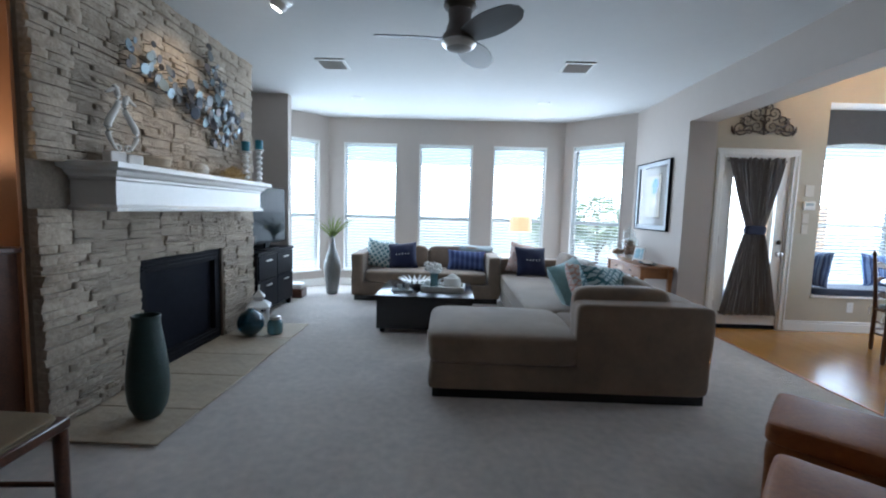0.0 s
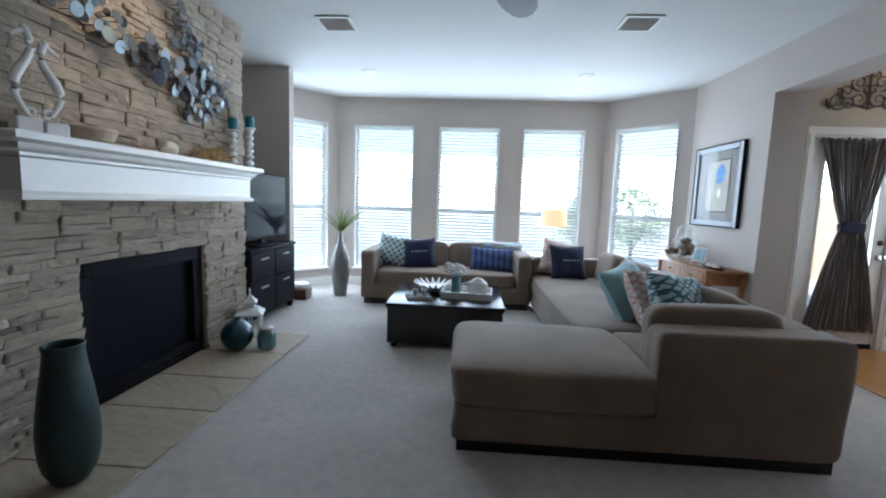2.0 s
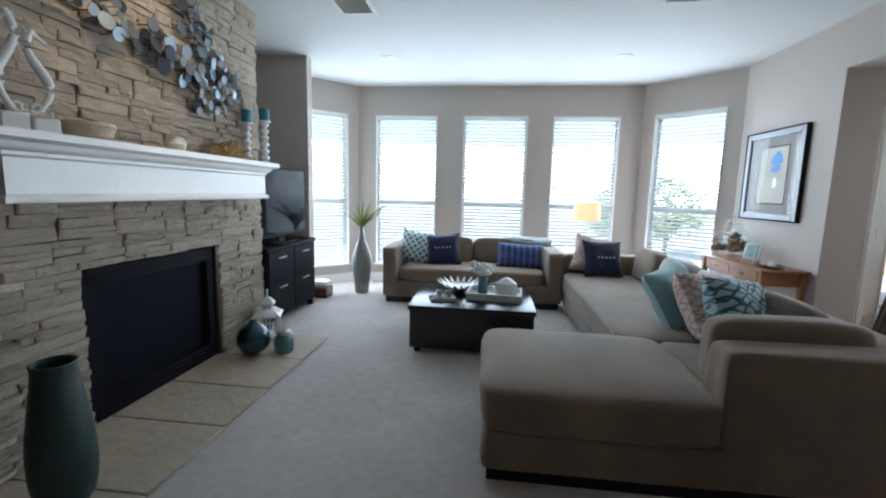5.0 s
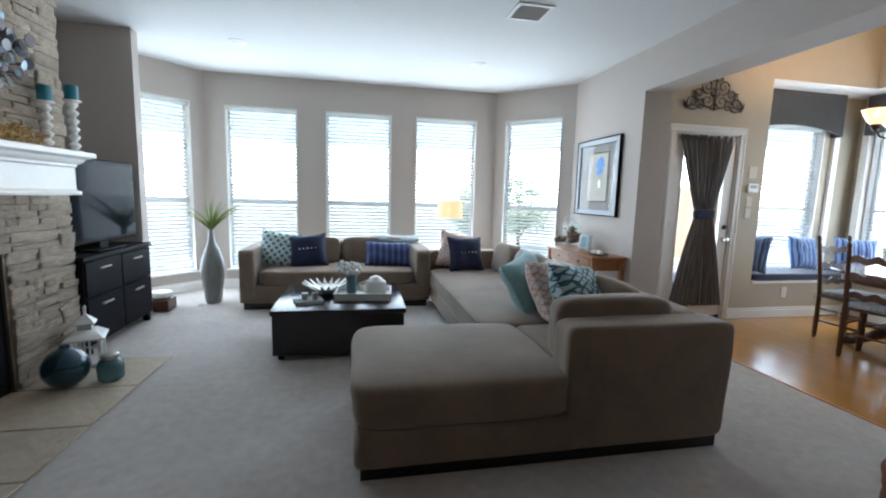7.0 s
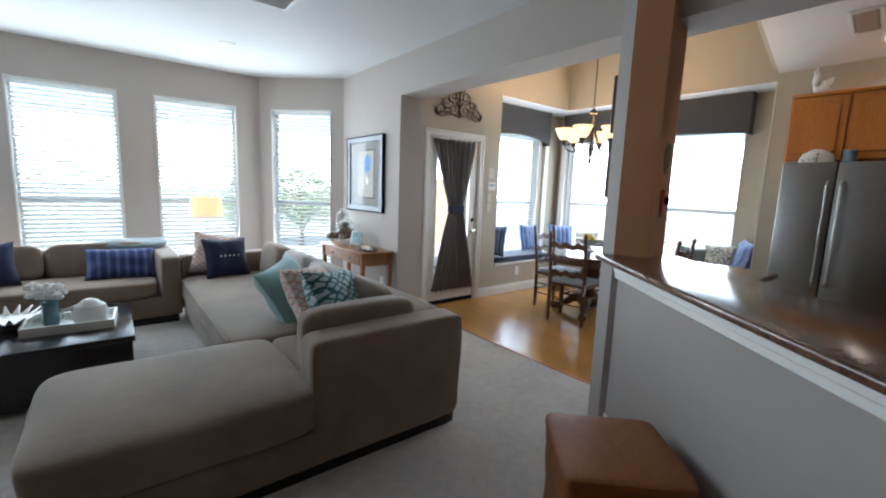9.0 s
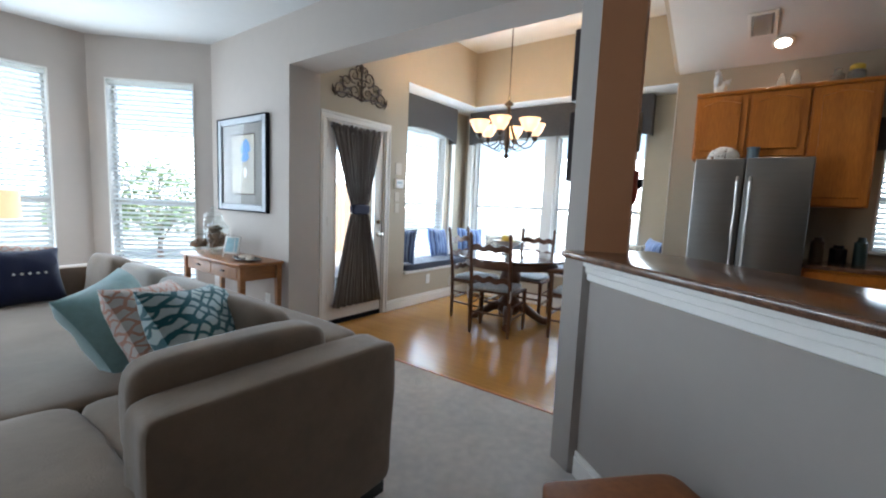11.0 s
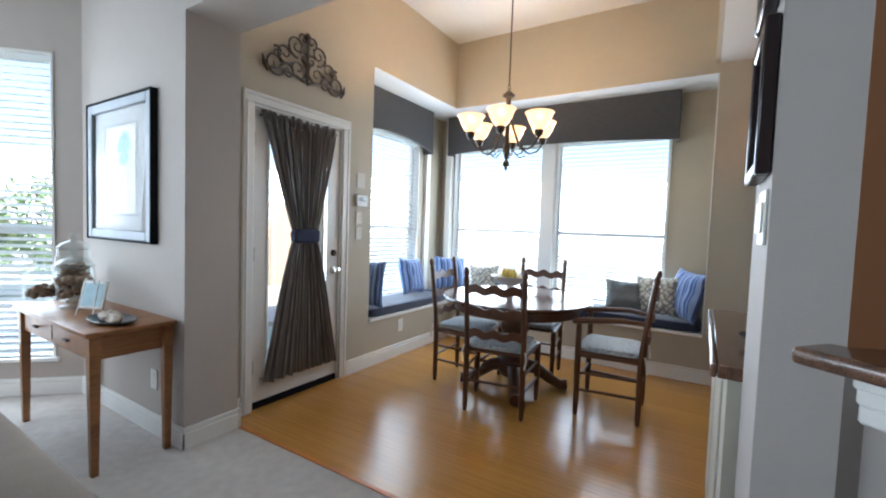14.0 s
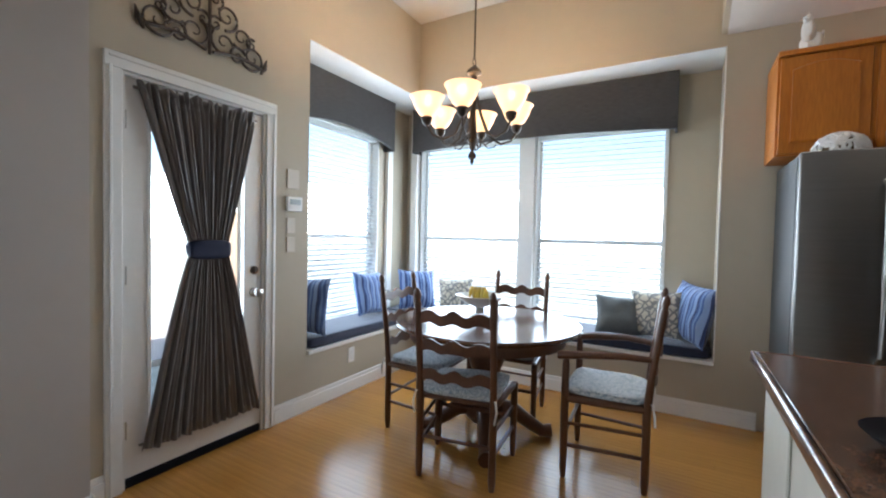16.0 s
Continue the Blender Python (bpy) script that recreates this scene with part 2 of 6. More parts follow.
WZ0, WZ1 = 0.27, 2.39
wall_run("wall_north", (-1.81, 6.0), (2.09, 6.0), 0.16, 0, TOP, [(0.26, 1.14, WZ0, WZ1), (1.51, 2.39, WZ0, WZ1), (2.73, 3.61, WZ0, WZ1)])
wall_run("wall_bay_east", (2.09, 6.0), (2.905, 5.185), 0.16, 0, TOP, [(0.16, 0.98, WZ0, WZ1)])
wall_run("wall_bay_west", (-2.625, 5.185), (-1.81, 6.0), 0.16, 0, TOP, [(0.17, 0.99, WZ0, WZ1)])
wall_run("wall_east", (2.905, 5.185), (2.905, 3.82), 0.315, 0, NOOK_TOP)
wall_run("beam", (2.905, 3.82), (2.905, -9.0), 0.315, 2.39, NOOK_TOP, label="taupe painted dropped beam over the opening")
bm = bmesh.new()
col = [[bm.verts.new((x, y, z)) for x, y in ((2.79, 1.312), (2.715, 1.195), (2.785, 1.028), (3.105, 1.09), (3.105, 1.312))] for z in (0.0, 1.08, 2.788)]
bm.faces.new(col[0])
bm.faces.new(col[2][::-1])
for low, high in zip(col, col[1:]):
    for k in range(5):
        bm.faces.new((low[k], low[(k + 1) % 5], high[(k + 1) % 5], high[k]))
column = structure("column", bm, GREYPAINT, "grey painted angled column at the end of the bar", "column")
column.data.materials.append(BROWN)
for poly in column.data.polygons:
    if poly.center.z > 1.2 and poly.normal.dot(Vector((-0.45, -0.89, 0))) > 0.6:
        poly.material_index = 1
wall_run("wall_door", (3.22, 3.955), (5.98, 3.955), 0.16, 0, NOOK_TOP, [(0.175, 0.975, -0.1, 2.05), (1.336, 2.76, 0.41, 2.67)], mat=TANPAINT, label="tan painted plaster wall")
wall_run("wall_nook_east", (5.98, 4.115), (5.98, -9.0), 0.16, 0, NOOK_TOP, [(0.0, 2.73, 0.41, 2.67), (4.36, 5.6, 1.02, 2.12)], mat=TANPAINT, label="tan painted plaster wall")
wall_run("niche_wall_north", (4.40, 4.40), (6.44, 4.40), 0.14, 0, 2.80, [(0.26, 1.50, 0.52, 2.30)], mat=TANPAINT, label="tan painted wall of the window niche")
wall_run("niche_wall_east", (6.44, 4.54), (6.44, 1.385), 0.14, 0, 2.80, [(0.33, 1.50, 0.52, 2.30), (1.66, 2.80, 0.52, 2.30)], mat=TANPAINT, label="tan painted wall of the window niche")
wall_run("niche_cheek_west", (4.556, 4.115), (4.556, 4.40), 0.14, 0, 2.80, mat=TANPAINT, label="tan painted wall of the window niche")
wall_run("niche_cheek_south", (6.44, 1.385), (6.14, 1.385), 0.14, 0, 2.80, mat=TANPAINT, label="tan painted wall of the window niche")
structure("niche_ceiling", boxes((4.56, 6.44, 4.118, 4.40, 2.67, 2.80), (6.143, 6.44, 1.386, 4.118, 2.67, 2.80)), CEIL, "white painted underside of the window niche", "ceiling")
structure("niche_soffit", boxes((4.557, 5.978, 3.951, 4.1175, 2.664, 2.669), (5.976, 6.1425, 1.387, 3.950, 2.664, 2.669), (5.978, 6.1425, 3.951, 4.1175, 2.664, 2.669), bevel=0.0), CEIL, "white painted soffit edge over the window seat", "trim")
# Thin white strip stands in for the bright lit line of the reveal.
structure("niche_lit_edge", boxes((5.9765, 5.985, 1.3855, 1.3935, 0.437, 2.663)), TRIM, "white strip drawn as the lit line on the niche edge", "trim")
structure("ceiling", boxes((-7.2, 2.905, -9.2, 6.3, TOP, TOP + 0.1)), CEIL, "white textured living room ceiling", "ceiling")
structure("ceiling_nook", boxes((3.22, 5.98, 1.385, 3.955, NOOK_TOP, NOOK_TOP + 0.1)), CEIL, "white raised ceiling over the breakfast nook", "ceiling")
bm = bmesh.new()
vs = [bm.verts.new(p) for p in ((5.98, 1.385, 2.75), (5.98, -9.0, 2.75), (4.55, -9.0, 3.36), (4.55, 1.385, 3.36), (3.22, 1.385, 3.36), (3.22, -9.0, 3.36))]
up = [bm.verts.new(v.co + Vector((0, 0, 0.08))) for v in vs]
for f4 in ((0, 1, 2, 3), (3, 2, 5, 4)):
    bm.faces.new([vs[i] for i in f4])
    bm.faces.new([up[i] for i in f4[::-1]])
for e2 in ((0, 3), (3, 4), (0, 1), (1, 2), (2, 5), (5, 4)):
    bm.faces.new((vs[e2[0]], vs[e2[1]], up[e2[1]], up[e2[0]]))
structure("ceiling_kitchen", bm, CEIL, "white sloping kitchen ceiling", "ceiling")
# closing walls
wall_run("wall_fireplace_back", (-2.60, 1.1), (-2.60, 5.25), 0.16, 0, TOP)
wall_run("wall_stub", (-2.62, 4.63), (-1.96, 4.63), 0.12, 0, TOP, label="taupe painted wall return beside the bay")
wall_run("wall_piano", (-7.0, 1.10), (-2.02, 1.10), 0.16, 0, TOP, mat=BROWN, label="terracotta brown painted wall")
# These two stay out of view; their dark colour keeps the room's near side dimmer.
wall_run("wall_west", (-7.0, -9.0), (-7.0, 1.2), 0.16, 0, TOP, mat=DARKCLOSING, label="unseen closing wall, darkened to cut bounce light")
wall_run("wall_south", (6.1, -9.0), (-7.0, -9.0), 0.16, 0, NOOK_TOP, mat=DARKCLOSING, label="unseen closing wall, darkened to cut bounce light")
structure("roof", boxes((2.91, 6.9, -9.2, 4.7, NOOK_TOP + 0.11, NOOK_TOP + 0.25)), PAINT, "closed roof deck over nook and kitchen", "roof")


bm = bmesh.new()
tri = [[bm.verts.new((x, y, z)) for x, z in ((5.98, 2.755), (5.98, NOOK_TOP), (3.22, NOOK_TOP), (3.22, 3.365), (4.55, 3.365))] for y in (1.387, 1.42)]
bm.faces.new(tri[0])
bm.faces.new(tri[1][::-1])
for k in range(5):
    bm.faces.new((tri[0][k], tri[0][(k + 1) % 5], tri[1][(k + 1) % 5], tri[1][k]))
structure("gable_infill", bm, TANPAINT, "tan painted gable between nook and kitchen ceilings", "wall")


# ---- windows, blinds ----
def window(name, p0, p1, s0, s1, z0, z1, depth, open_slats=32, tilt=36):
    m, _ = run_matrix(p0, p1)
    root = tagged(new(name), "white vinyl single-hung window with a lowered horizontal blind", "window", kind="structure")
    root.matrix_basis = m
    y0, y1 = depth * 0.55, depth * 0.9
    zm = z0 + (z1 - z0) * 0.42
    f = 0.035
    part("window_frame", boxes((s0, s0 + f, y0, y1, z0, z1), (s1 - f, s1, y0, y1, z0, z1), (s0 + f, s1 - f, y0, y1, z0, z0 + f), (s0 + f, s1 - f, y0, y1, z1 - f, z1), bevel=0.004), TRIM, root)
    part("meeting_rail", boxes((s0 + f, s1 - f, y0 + 0.005, y1 - 0.005, zm - 0.022, zm + 0.022), bevel=0.004), TRIM, root)
    for a, b in ((z0 + f, zm - 0.022), (zm + 0.022, z1 - f)):
        p = part("pane", boxes((s0 + f, s1 - f, (y0 + y1) / 2 - 0.003, (y0 + y1) / 2 + 0.003, a, b)), GLASS, root)
        p.visible_shadow = False
    part("window_sill", boxes((s0 - 0.03, s1 + 0.03, -0.035, y0, z0 - 0.028, z0), bevel=0.006), TRIM, root)
    part("window_casing", boxes((s0 - 0.001, s0 + 0.012, -0.008, y0, z0, z1 - 0.013), (s1 - 0.012, s1 + 0.001, -0.008, y0, z0, z1 - 0.013), (s0 - 0.001, s1 + 0.001, -0.008, y0, z1 - 0.013, z1 + 0.001)), TRIM, root)
    yb = y0 * 0.45
    part("headrail", boxes((s0 + 0.016, s1 - 0.016, yb - 0.028, yb + 0.028, z1 - 0.062, z1 - 0.014), bevel=0.006), BLIND, root)
    part("bottom_rail", boxes((s0 + 0.02, s1 - 0.02, yb - 0.024, yb + 0.024, z0 + 0.006, z0 + 0.026), bevel=0.005), BLIND, root)
    n = open_slats
    me = finish("slat", boxes((s0 + 0.02, s1 - 0.02, -0.0235, 0.0235, -0.0014, 0.0014)), BLIND)
    for k in range(n):
        sl = new("slat", me)
        sl.parent = root
        sl.matrix_basis = Matrix.Translation((0, yb, z0 + 0.05 + (z1 - z0 - 0.13) * (k + 0.5) / n)) @ Matrix.Rotation(radians(tilt), 4, "X")
    return root


window("window_1", (-2.625, 5.185), (-1.81, 6.0), 0.17, 0.99, WZ0, WZ1, 0.16, 42)
for i, s in enumerate((0.26, 1.51, 2.73)):
    window("window_%d" % (i + 2), (-1.81, 6.0), (2.09, 6.0), s, s + 0.88, WZ0, WZ1, 0.16, 42)
window("window_5", (2.09, 6.0), (2.905, 5.185), 0.16, 0.98, WZ0, WZ1, 0.16, 42, 24)
window("window_6", (4.40, 4.40), (6.44, 4.40), 0.26, 1.50, 0.52, 2.30, 0.14, 36, 20)
window("window_7", (6.44, 4.54), (6.44, 1.385), 0.33, 1.50, 0.52, 2.30, 0.14, 36, 6)
window("window_8", (6.44, 4.54), (6.44, 1.385), 1.66, 2.80, 0.52, 2.30, 0.14, 36, 6)
window("window_9", (5.98, 4.115), (5.98, -9.0), 4.36, 5.60, 1.02, 2.12, 0.16, 22)

# ---- outdoors ----
LAWN = material("outdoor_ground", (0.38, 0.40, 0.36), 0.9, vary=0.18, scale=0.5, bump=0.3, bump_scale=9, second=(0.26, 0.30, 0.24))
structure("ground", boxes((-3000, 3000, -3000, 3000, -0.5, -0.15)), LAWN, "pale dry ground around the house", "ground")

# Self-lit ring added far outside, so the windows blow out to white.
GLOWRING = material("glowing_backdrop", (0.8, 0.82, 0.84), 1.0, vary=0.05, scale=0.05, emit=((0.90, 0.96, 1.0), 2.2))
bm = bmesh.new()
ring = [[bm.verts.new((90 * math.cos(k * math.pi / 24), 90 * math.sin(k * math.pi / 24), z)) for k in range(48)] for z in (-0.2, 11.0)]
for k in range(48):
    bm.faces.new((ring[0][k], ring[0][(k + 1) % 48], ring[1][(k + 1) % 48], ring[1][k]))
structure("backdrop", bm, GLOWRING, "added glowing ring that whitens the view through the windows", "distance")

# ---- more materials ----
def lattice(name, base, line, scale=14.0, width=0.3, distort=1.5, rough=0.9, dots=False, turn=45.0):
    """Woven cloth with two crossing families of wavy bands."""
    m = material(name, base, rough, vary=0.06, scale=20, bump=0.15, bump_scale=300, sheen=0.2)
    nt = m.node_tree
    b = nt.nodes["Principled BSDF"]
    old = b.inputs["Base Color"].links[0].from_socket
    tc = nt.nodes.new("ShaderNodeTexCoord")
    outs = []
    for a in (turn, -turn):
        mp = nt.nodes.new("ShaderNodeMapping")
        mp.inputs["Rotation"].default_value = (0, radians(a), 0)
        w = nt.nodes.new("ShaderNodeTexWave")
        w.inputs["Scale"].default_value, w.inputs["Distortion"].default_value = scale, distort
        w.inputs["Detail"].default_value, w.inputs["Detail Scale"].default_value = 0.0, 2.4 if distort > 2 else 0.6
        nt.links.new(tc.outputs["Object"], mp.inputs[0])
        nt.links.new(mp.outputs[0], w.inputs[0])
        outs.append(w.outputs["Fac"])
    mn = nt.nodes.new("ShaderNodeMath")
    mn.operation = "MAXIMUM" if dots else "MINIMUM"
    nt.links.new(outs[0], mn.inputs[0])
    nt.links.new(outs[1], mn.inputs[1])
    lt = nt.nodes.new("ShaderNodeMath")
    lt.operation = "LESS_THAN"
    lt.inputs[1].default_value = width
    nt.links.new(mn.outputs[0], lt.inputs[0])
    mix = nt.nodes.new("ShaderNodeMix")
    mix.data_type = "RGBA"
    nt.links.new(lt.outputs[0], mix.inputs["Factor"])
    nt.links.new(old, mix.inputs["A"])
    mix.inputs["B"].default_value = (*line, 1)
    nt.links.new(mix.outputs["Result"], b.inputs["Base Color"])
    return m


def stripes(name, colours, scale=9.0, axis="X", rough=0.9):
    m = material(name, colours[0], rough, vary=0.05, scale=20, bump=0.15, bump_scale=300, sheen=0.2)
    nt = m.node_tree
    b = nt.nodes["Principled BSDF"]
    tc, w, r = nt.nodes.new("ShaderNodeTexCoord"), nt.nodes.new("ShaderNodeTexWave"), nt.nodes.new("ShaderNodeValToRGB")
    w.bands_direction, w.wave_profile = axis, "SAW"
    w.inputs["Scale"].default_value = scale
    r.color_ramp.interpolation = "CONSTANT"
    for i, c in enumerate(colours):
        e = r.color_ramp.elements[i] if i < 2 else r.color_ramp.elements.new(0.5)
        e.position, e.color = i / len(colours), (*c, 1)
    nt.links.new(tc.outputs["Object"], w.inputs[0])
    nt.links.new(w.outputs["Fac"], r.inputs[0])
    nt.links.new(r.outputs[0], b.inputs["Base Color"])
    return m


NAVY = material("navy_cloth", (0.009, 0.014, 0.055), 0.9, vary=0.15, scale=12, bump=0.2, bump_scale=260, sheen=0.3)
TEAL = material("teal_velvet", (0.24, 0.42, 0.44), 0.8, vary=0.14, scale=4, bump=0.1, bump_scale=150, sheen=0.5)
TEALPAT = lattice("teal_trellis_cloth", (0.085, 0.215, 0.245), (0.66, 0.72, 0.71), 5.2, 0.26, 0.0)
TEALLEAF = lattice("teal_leaf_cloth", (0.48, 0.60, 0.62), (0.025, 0.13, 0.16), 6.0, 0.22, 3.2, turn=58)
PINKPAT = lattice("coral_medallion_cloth", (0.72, 0.66, 0.62), (0.62, 0.33, 0.24), 8.0, 0.14, 3.0)
BLUESTRIPE = stripes("blue_stripe_cloth", [(0.05, 0.09, 0.24), (0.16, 0.25, 0.46), (0.05, 0.09, 0.24), (0.24, 0.33, 0.54), (0.025, 0.04, 0.12), (0.10, 0.17, 0.38)], 4.2)
NAVYSTRIPE = stripes("navy_stripe_cloth", [(0.03, 0.05, 0.17), (0.03, 0.05, 0.17), (0.10, 0.14, 0.30), (0.03, 0.05, 0.17), (0.30, 0.36, 0.50)], 4.2)
CREAMPRINT = lattice("cream_print_cloth", (0.62, 0.58, 0.48), (0.22, 0.22, 0.22), 6.5, 0.22, 5.0)
GREYCLOTH = material("grey_cloth", (0.16, 0.18, 0.19), 0.9, vary=0.12, scale=8, bump=0.2, bump_scale=220, sheen=0.3)
THROW = material("grey_green_throw", (0.22, 0.27, 0.28), 0.95, vary=0.2, scale=9, bump=0.5, bump_scale=120, sheen=0.4)
LIGHTCUSH = material("pale_back_cushion", (0.36, 0.33, 0.29), 0.9, vary=0.10, scale=3, bump=0.15, bump_scale=160, sheen=0.4)
WHITECER = material("white_ceramic", (0.78, 0.77, 0.74), 0.3, vary=0.04, scale=6, coat=0.3)
SILVER = material("hammered_silver", (0.62, 0.61, 0.58), 0.38, 1.0, vary=0.12, scale=30, bump=0.3, bump_scale=90)
VASEGREEN = material("dark_green_glaze", (0.014, 0.037, 0.034), 0.42, vary=0.3, scale=7, stretch=(1, 1, 3), bump=0.2, bump_scale=50)
TEALGLASS = material("teal_glass", (0.009, 0.068, 0.11), 0.06, vary=0.2, scale=5, transmission=0.35, coat=0.4)
PALEJAR = material("pale_clear_glass", (0.62, 0.60, 0.54), 0.12, vary=0.1, scale=8, transmission=0.7)
AQUAJAR = material("aqua_jar_glass", (0.12, 0.24, 0.26), 0.18, vary=0.12, scale=6, transmission=0.35)
CANDLE = material("teal_candle_wax", (0.025, 0.18, 0.24), 0.5, vary=0.15, scale=10)
STRAW = material("dried_straw", (0.42, 0.29, 0.12), 0.9, vary=0.3, scale=20, bump=0.4, bump_scale=60)
BROWNSHELL = material("brown_sea_shell", (0.36, 0.23, 0.15), 0.5, vary=0.3, scale=18, second=(0.17, 0.10, 0.065), bump=0.2, bump_scale=60)
SHELL = material("sea_shell", (0.66, 0.56, 0.46), 0.5, vary=0.2, scale=18, bump=0.2, bump_scale=60)
GRASS = material("vase_grass", (0.20, 0.26, 0.06), 0.7, vary=0.3, scale=12)
CLEAR = glass("clear_glass", (0.93, 0.96, 0.96))
SCREEN = material("tv_screen", (0.010, 0.013, 0.015), 0.05, vary=0.1)
FIREGLASS = material("fireplace_glass", (0.011, 0.012, 0.017), 0.35, vary=0.2, scale=3)
for mt, level in ((SCREEN, 0.09), (FIREGLASS, 0.15), (BLACK, 0.2)):
    mt.node_tree.nodes["Principled BSDF"].inputs["Specular IOR Level"].default_value = level
    mt.node_tree.nodes["Principled BSDF"].inputs["IOR"].default_value = 1.2
BRONZE = material("dark_bronze_iron", (0.070, 0.052, 0.040), 0.45, 0.6, vary=0.25, scale=14, bump=0.2, bump_scale=80)
FANBLADE = material("fan_blade_grey", (0.115, 0.12, 0.125), 0.35, vary=0.08, scale=4, stretch=(1, 8, 8))
PIANO = material("mahogany", (0.085, 0.032, 0.016), 0.3, vary=0.3, scale=2, stretch=(1, 6, 6), second=(0.05, 0.018, 0.010), bump=0.04, bump_scale=60)
CREAM = material("cream_cloth", (0.17, 0.125, 0.070), 0.9, vary=0.12, scale=10, bump=0.3, bump_scale=200)
VENTM = material("vent_enamel", (0.68, 0.67, 0.65), 0.45, vary=0.05, scale=8)
DARKGAP = material("vent_shadow_box", (0.34, 0.34, 0.33), 0.8, vary=0.1)
SHADE = material("linen_lampshade", (0.58, 0.40, 0.24), 0.8, vary=0.08, scale=30, bump=0.15, bump_scale=200, transmission=0.2, emit=((1.0, 0.70, 0.42), 0.26))
SPOTGLOW = material("lit_lamp_lens", (0.9, 0.86, 0.78), 0.4, emit=((1, 0.90, 0.74), 5.0))


# ---- soft shapes ----
def rounded(w, d, h, n=7.0, k=7, crown=0.0, sag=0.0, seed=1, at=(0, 0, 0), bm=None):
    """A stuffed block: box with rounded edges, a crowned top and slight unevenness. Its base centre lies at at."""
    b2 = bmesh.new()
    bmesh.ops.create_cube(b2, size=2.0)
    bmesh.ops.subdivide_edges(b2, edges=b2.edges[:], cuts=k, use_grid_fill=True)
    for v in b2.verts:
        p = Vector([math.copysign(abs(math.sin(c * math.pi / 2)) ** 0.75, c) for c in v.co])
        q = p / ((abs(p.x) ** n + abs(p.y) ** n + abs(p.z) ** n) ** (1.0 / n))
        wob = noise.noise(Vector((q.x * 1.7 + seed * 7.3, q.y * 1.7, q.z * 1.3))) * 0.012
        z = q.z * h / 2
        if q.z > 0:
            z += crown * (1 - q.x ** 2) * (1 - q.y ** 2) - sag * (1 - abs(q.x)) * 0.5
        v.co = Vector((at[0] + q.x * (w / 2 + wob), at[1] + q.y * (d / 2 + wob), at[2] + h / 2 + z + wob * 0.4))
    if bm is None:
        return b2
    me = bpy.data.meshes.new("scratch")
    b2.to_mesh(me)
    b2.free()
    bm.from_mesh(me)
    bpy.data.meshes.remove(me)
    return bm


def pillow_mesh(w, h, t, seed=0, k=14):
    """A knife-edge pillow in the x-z plane, standing on its lower edge."""
    bm = bmesh.new()
    grid = {}
    for side in (1, -1):
        for i in range(k + 1):
            for j in range(k + 1):
                u, v = 2 * i / k - 1, 2 * j / k - 1
                rim = i in (0, k) or j in (0, k)
                if rim and side == -1:
                    grid[side, i, j] = grid[1, i, j]
                    continue
                th = t / 2 * max(0.0, (1 - u ** 4) * (1 - v ** 4)) ** 0.6
                pinch = 0.09
                x = w / 2 * u * (1 - pinch * (1 - v * v) * abs(u))
                z = h / 2 * v * (1 - pinch * (1 - u * u) * abs(v))
                wr = noise.noise(Vector((u * 2 + seed * 3.1, v * 2, side * 1.0))) * 0.018 * (1 - 0.7 * (u * u * v * v))
                grid[side, i, j] = bm.verts.new((x, side * th + wr * (0 if rim else side), z + h / 2))
    for side in (1, -1):
        for i in range(k):
            for j in range(k):
                q = [grid[side, i, j], grid[side, i + 1, j], grid[side, i + 1, j + 1], grid[side, i, j + 1]]
                bm.faces.new(q if side == -1 else q[::-1])
    return bm


def pillow(mat, label, w, h, t, m, seed=0, group="throw pillows"):
    return thing("throw_pillow", label, "pillow", m, group, pillow_mesh(w, h, t, seed), mat)


# ---- fireplace wall: stones, mantel, insert, hearth ----
SX = -1.97
STONE_Y0, STONE_Y1 = 1.12, 3.56
FY0, FY1, FZ = 1.845, 2.945, 0.89
fire_wall = structure("wall_fireplace", boxes((-2.44, SX - 0.022, STONE_Y0, FY0, 0, TOP), (-2.44, SX - 0.022, FY1, STONE_Y1, 0, TOP), (-2.44, SX - 0.022, FY0, FY1, FZ, TOP), (-2.44, -2.36, FY0, FY1, 0, FZ)),
                      MORTAR, "chimney breast clad in stacked cream ledge stone", "stone wall")
structure("alcove_side", boxes((-2.60, -2.44, STONE_Y0, STONE_Y1 - 0.01, 0, TOP)), PAINT, "taupe painted side of the chimney breast", "wall")


def stone_variant(seed):
    """A split ledge stone of unit size: broken, uneven face and chipped corners."""
    rng = random.Random(seed)
    bm = boxes((-0.5, 0.5, -0.5, 0.5, -0.5, 0.5))
    bmesh.ops.subdivide_edges(bm, edges=[e for e in bm.edges if abs(e.verts[0].co.y - e.verts[1].co.y) > 0.5], cuts=2)
    slant = rng.uniform(-0.05, 0.05)
    for v in bm.verts:
        if v.co.x > 0.3:
            end = abs(v.co.y) > 0.4
            v.co.x += rng.uniform(-0.09, 0.03) - (0.06 if end else 0.0) - (0.04 if v.co.z < 0 else 0.0)
            v.co.y += (slant * v.co.z if end else rng.uniform(-0.06, 0.06)) - (0.012 * v.co.y if end else 0)
            v.co.z += rng.uniform(-0.05, 0.05) - 0.03 * v.co.z
    bmesh.ops.bevel(bm, geom=[e for e in bm.edges if min(e.verts[0].co.x, e.verts[1].co.x) > 0 and e.calc_face_angle(0) > 0.9], offset=0.05, segments=1, affect="EDGES")
    return finish("stone", bm, STONE, smooth=False)


stone_meshes = [stone_variant(s) for s in range(14)]
rng = random.Random(5)
high_stones = bmesh.new()


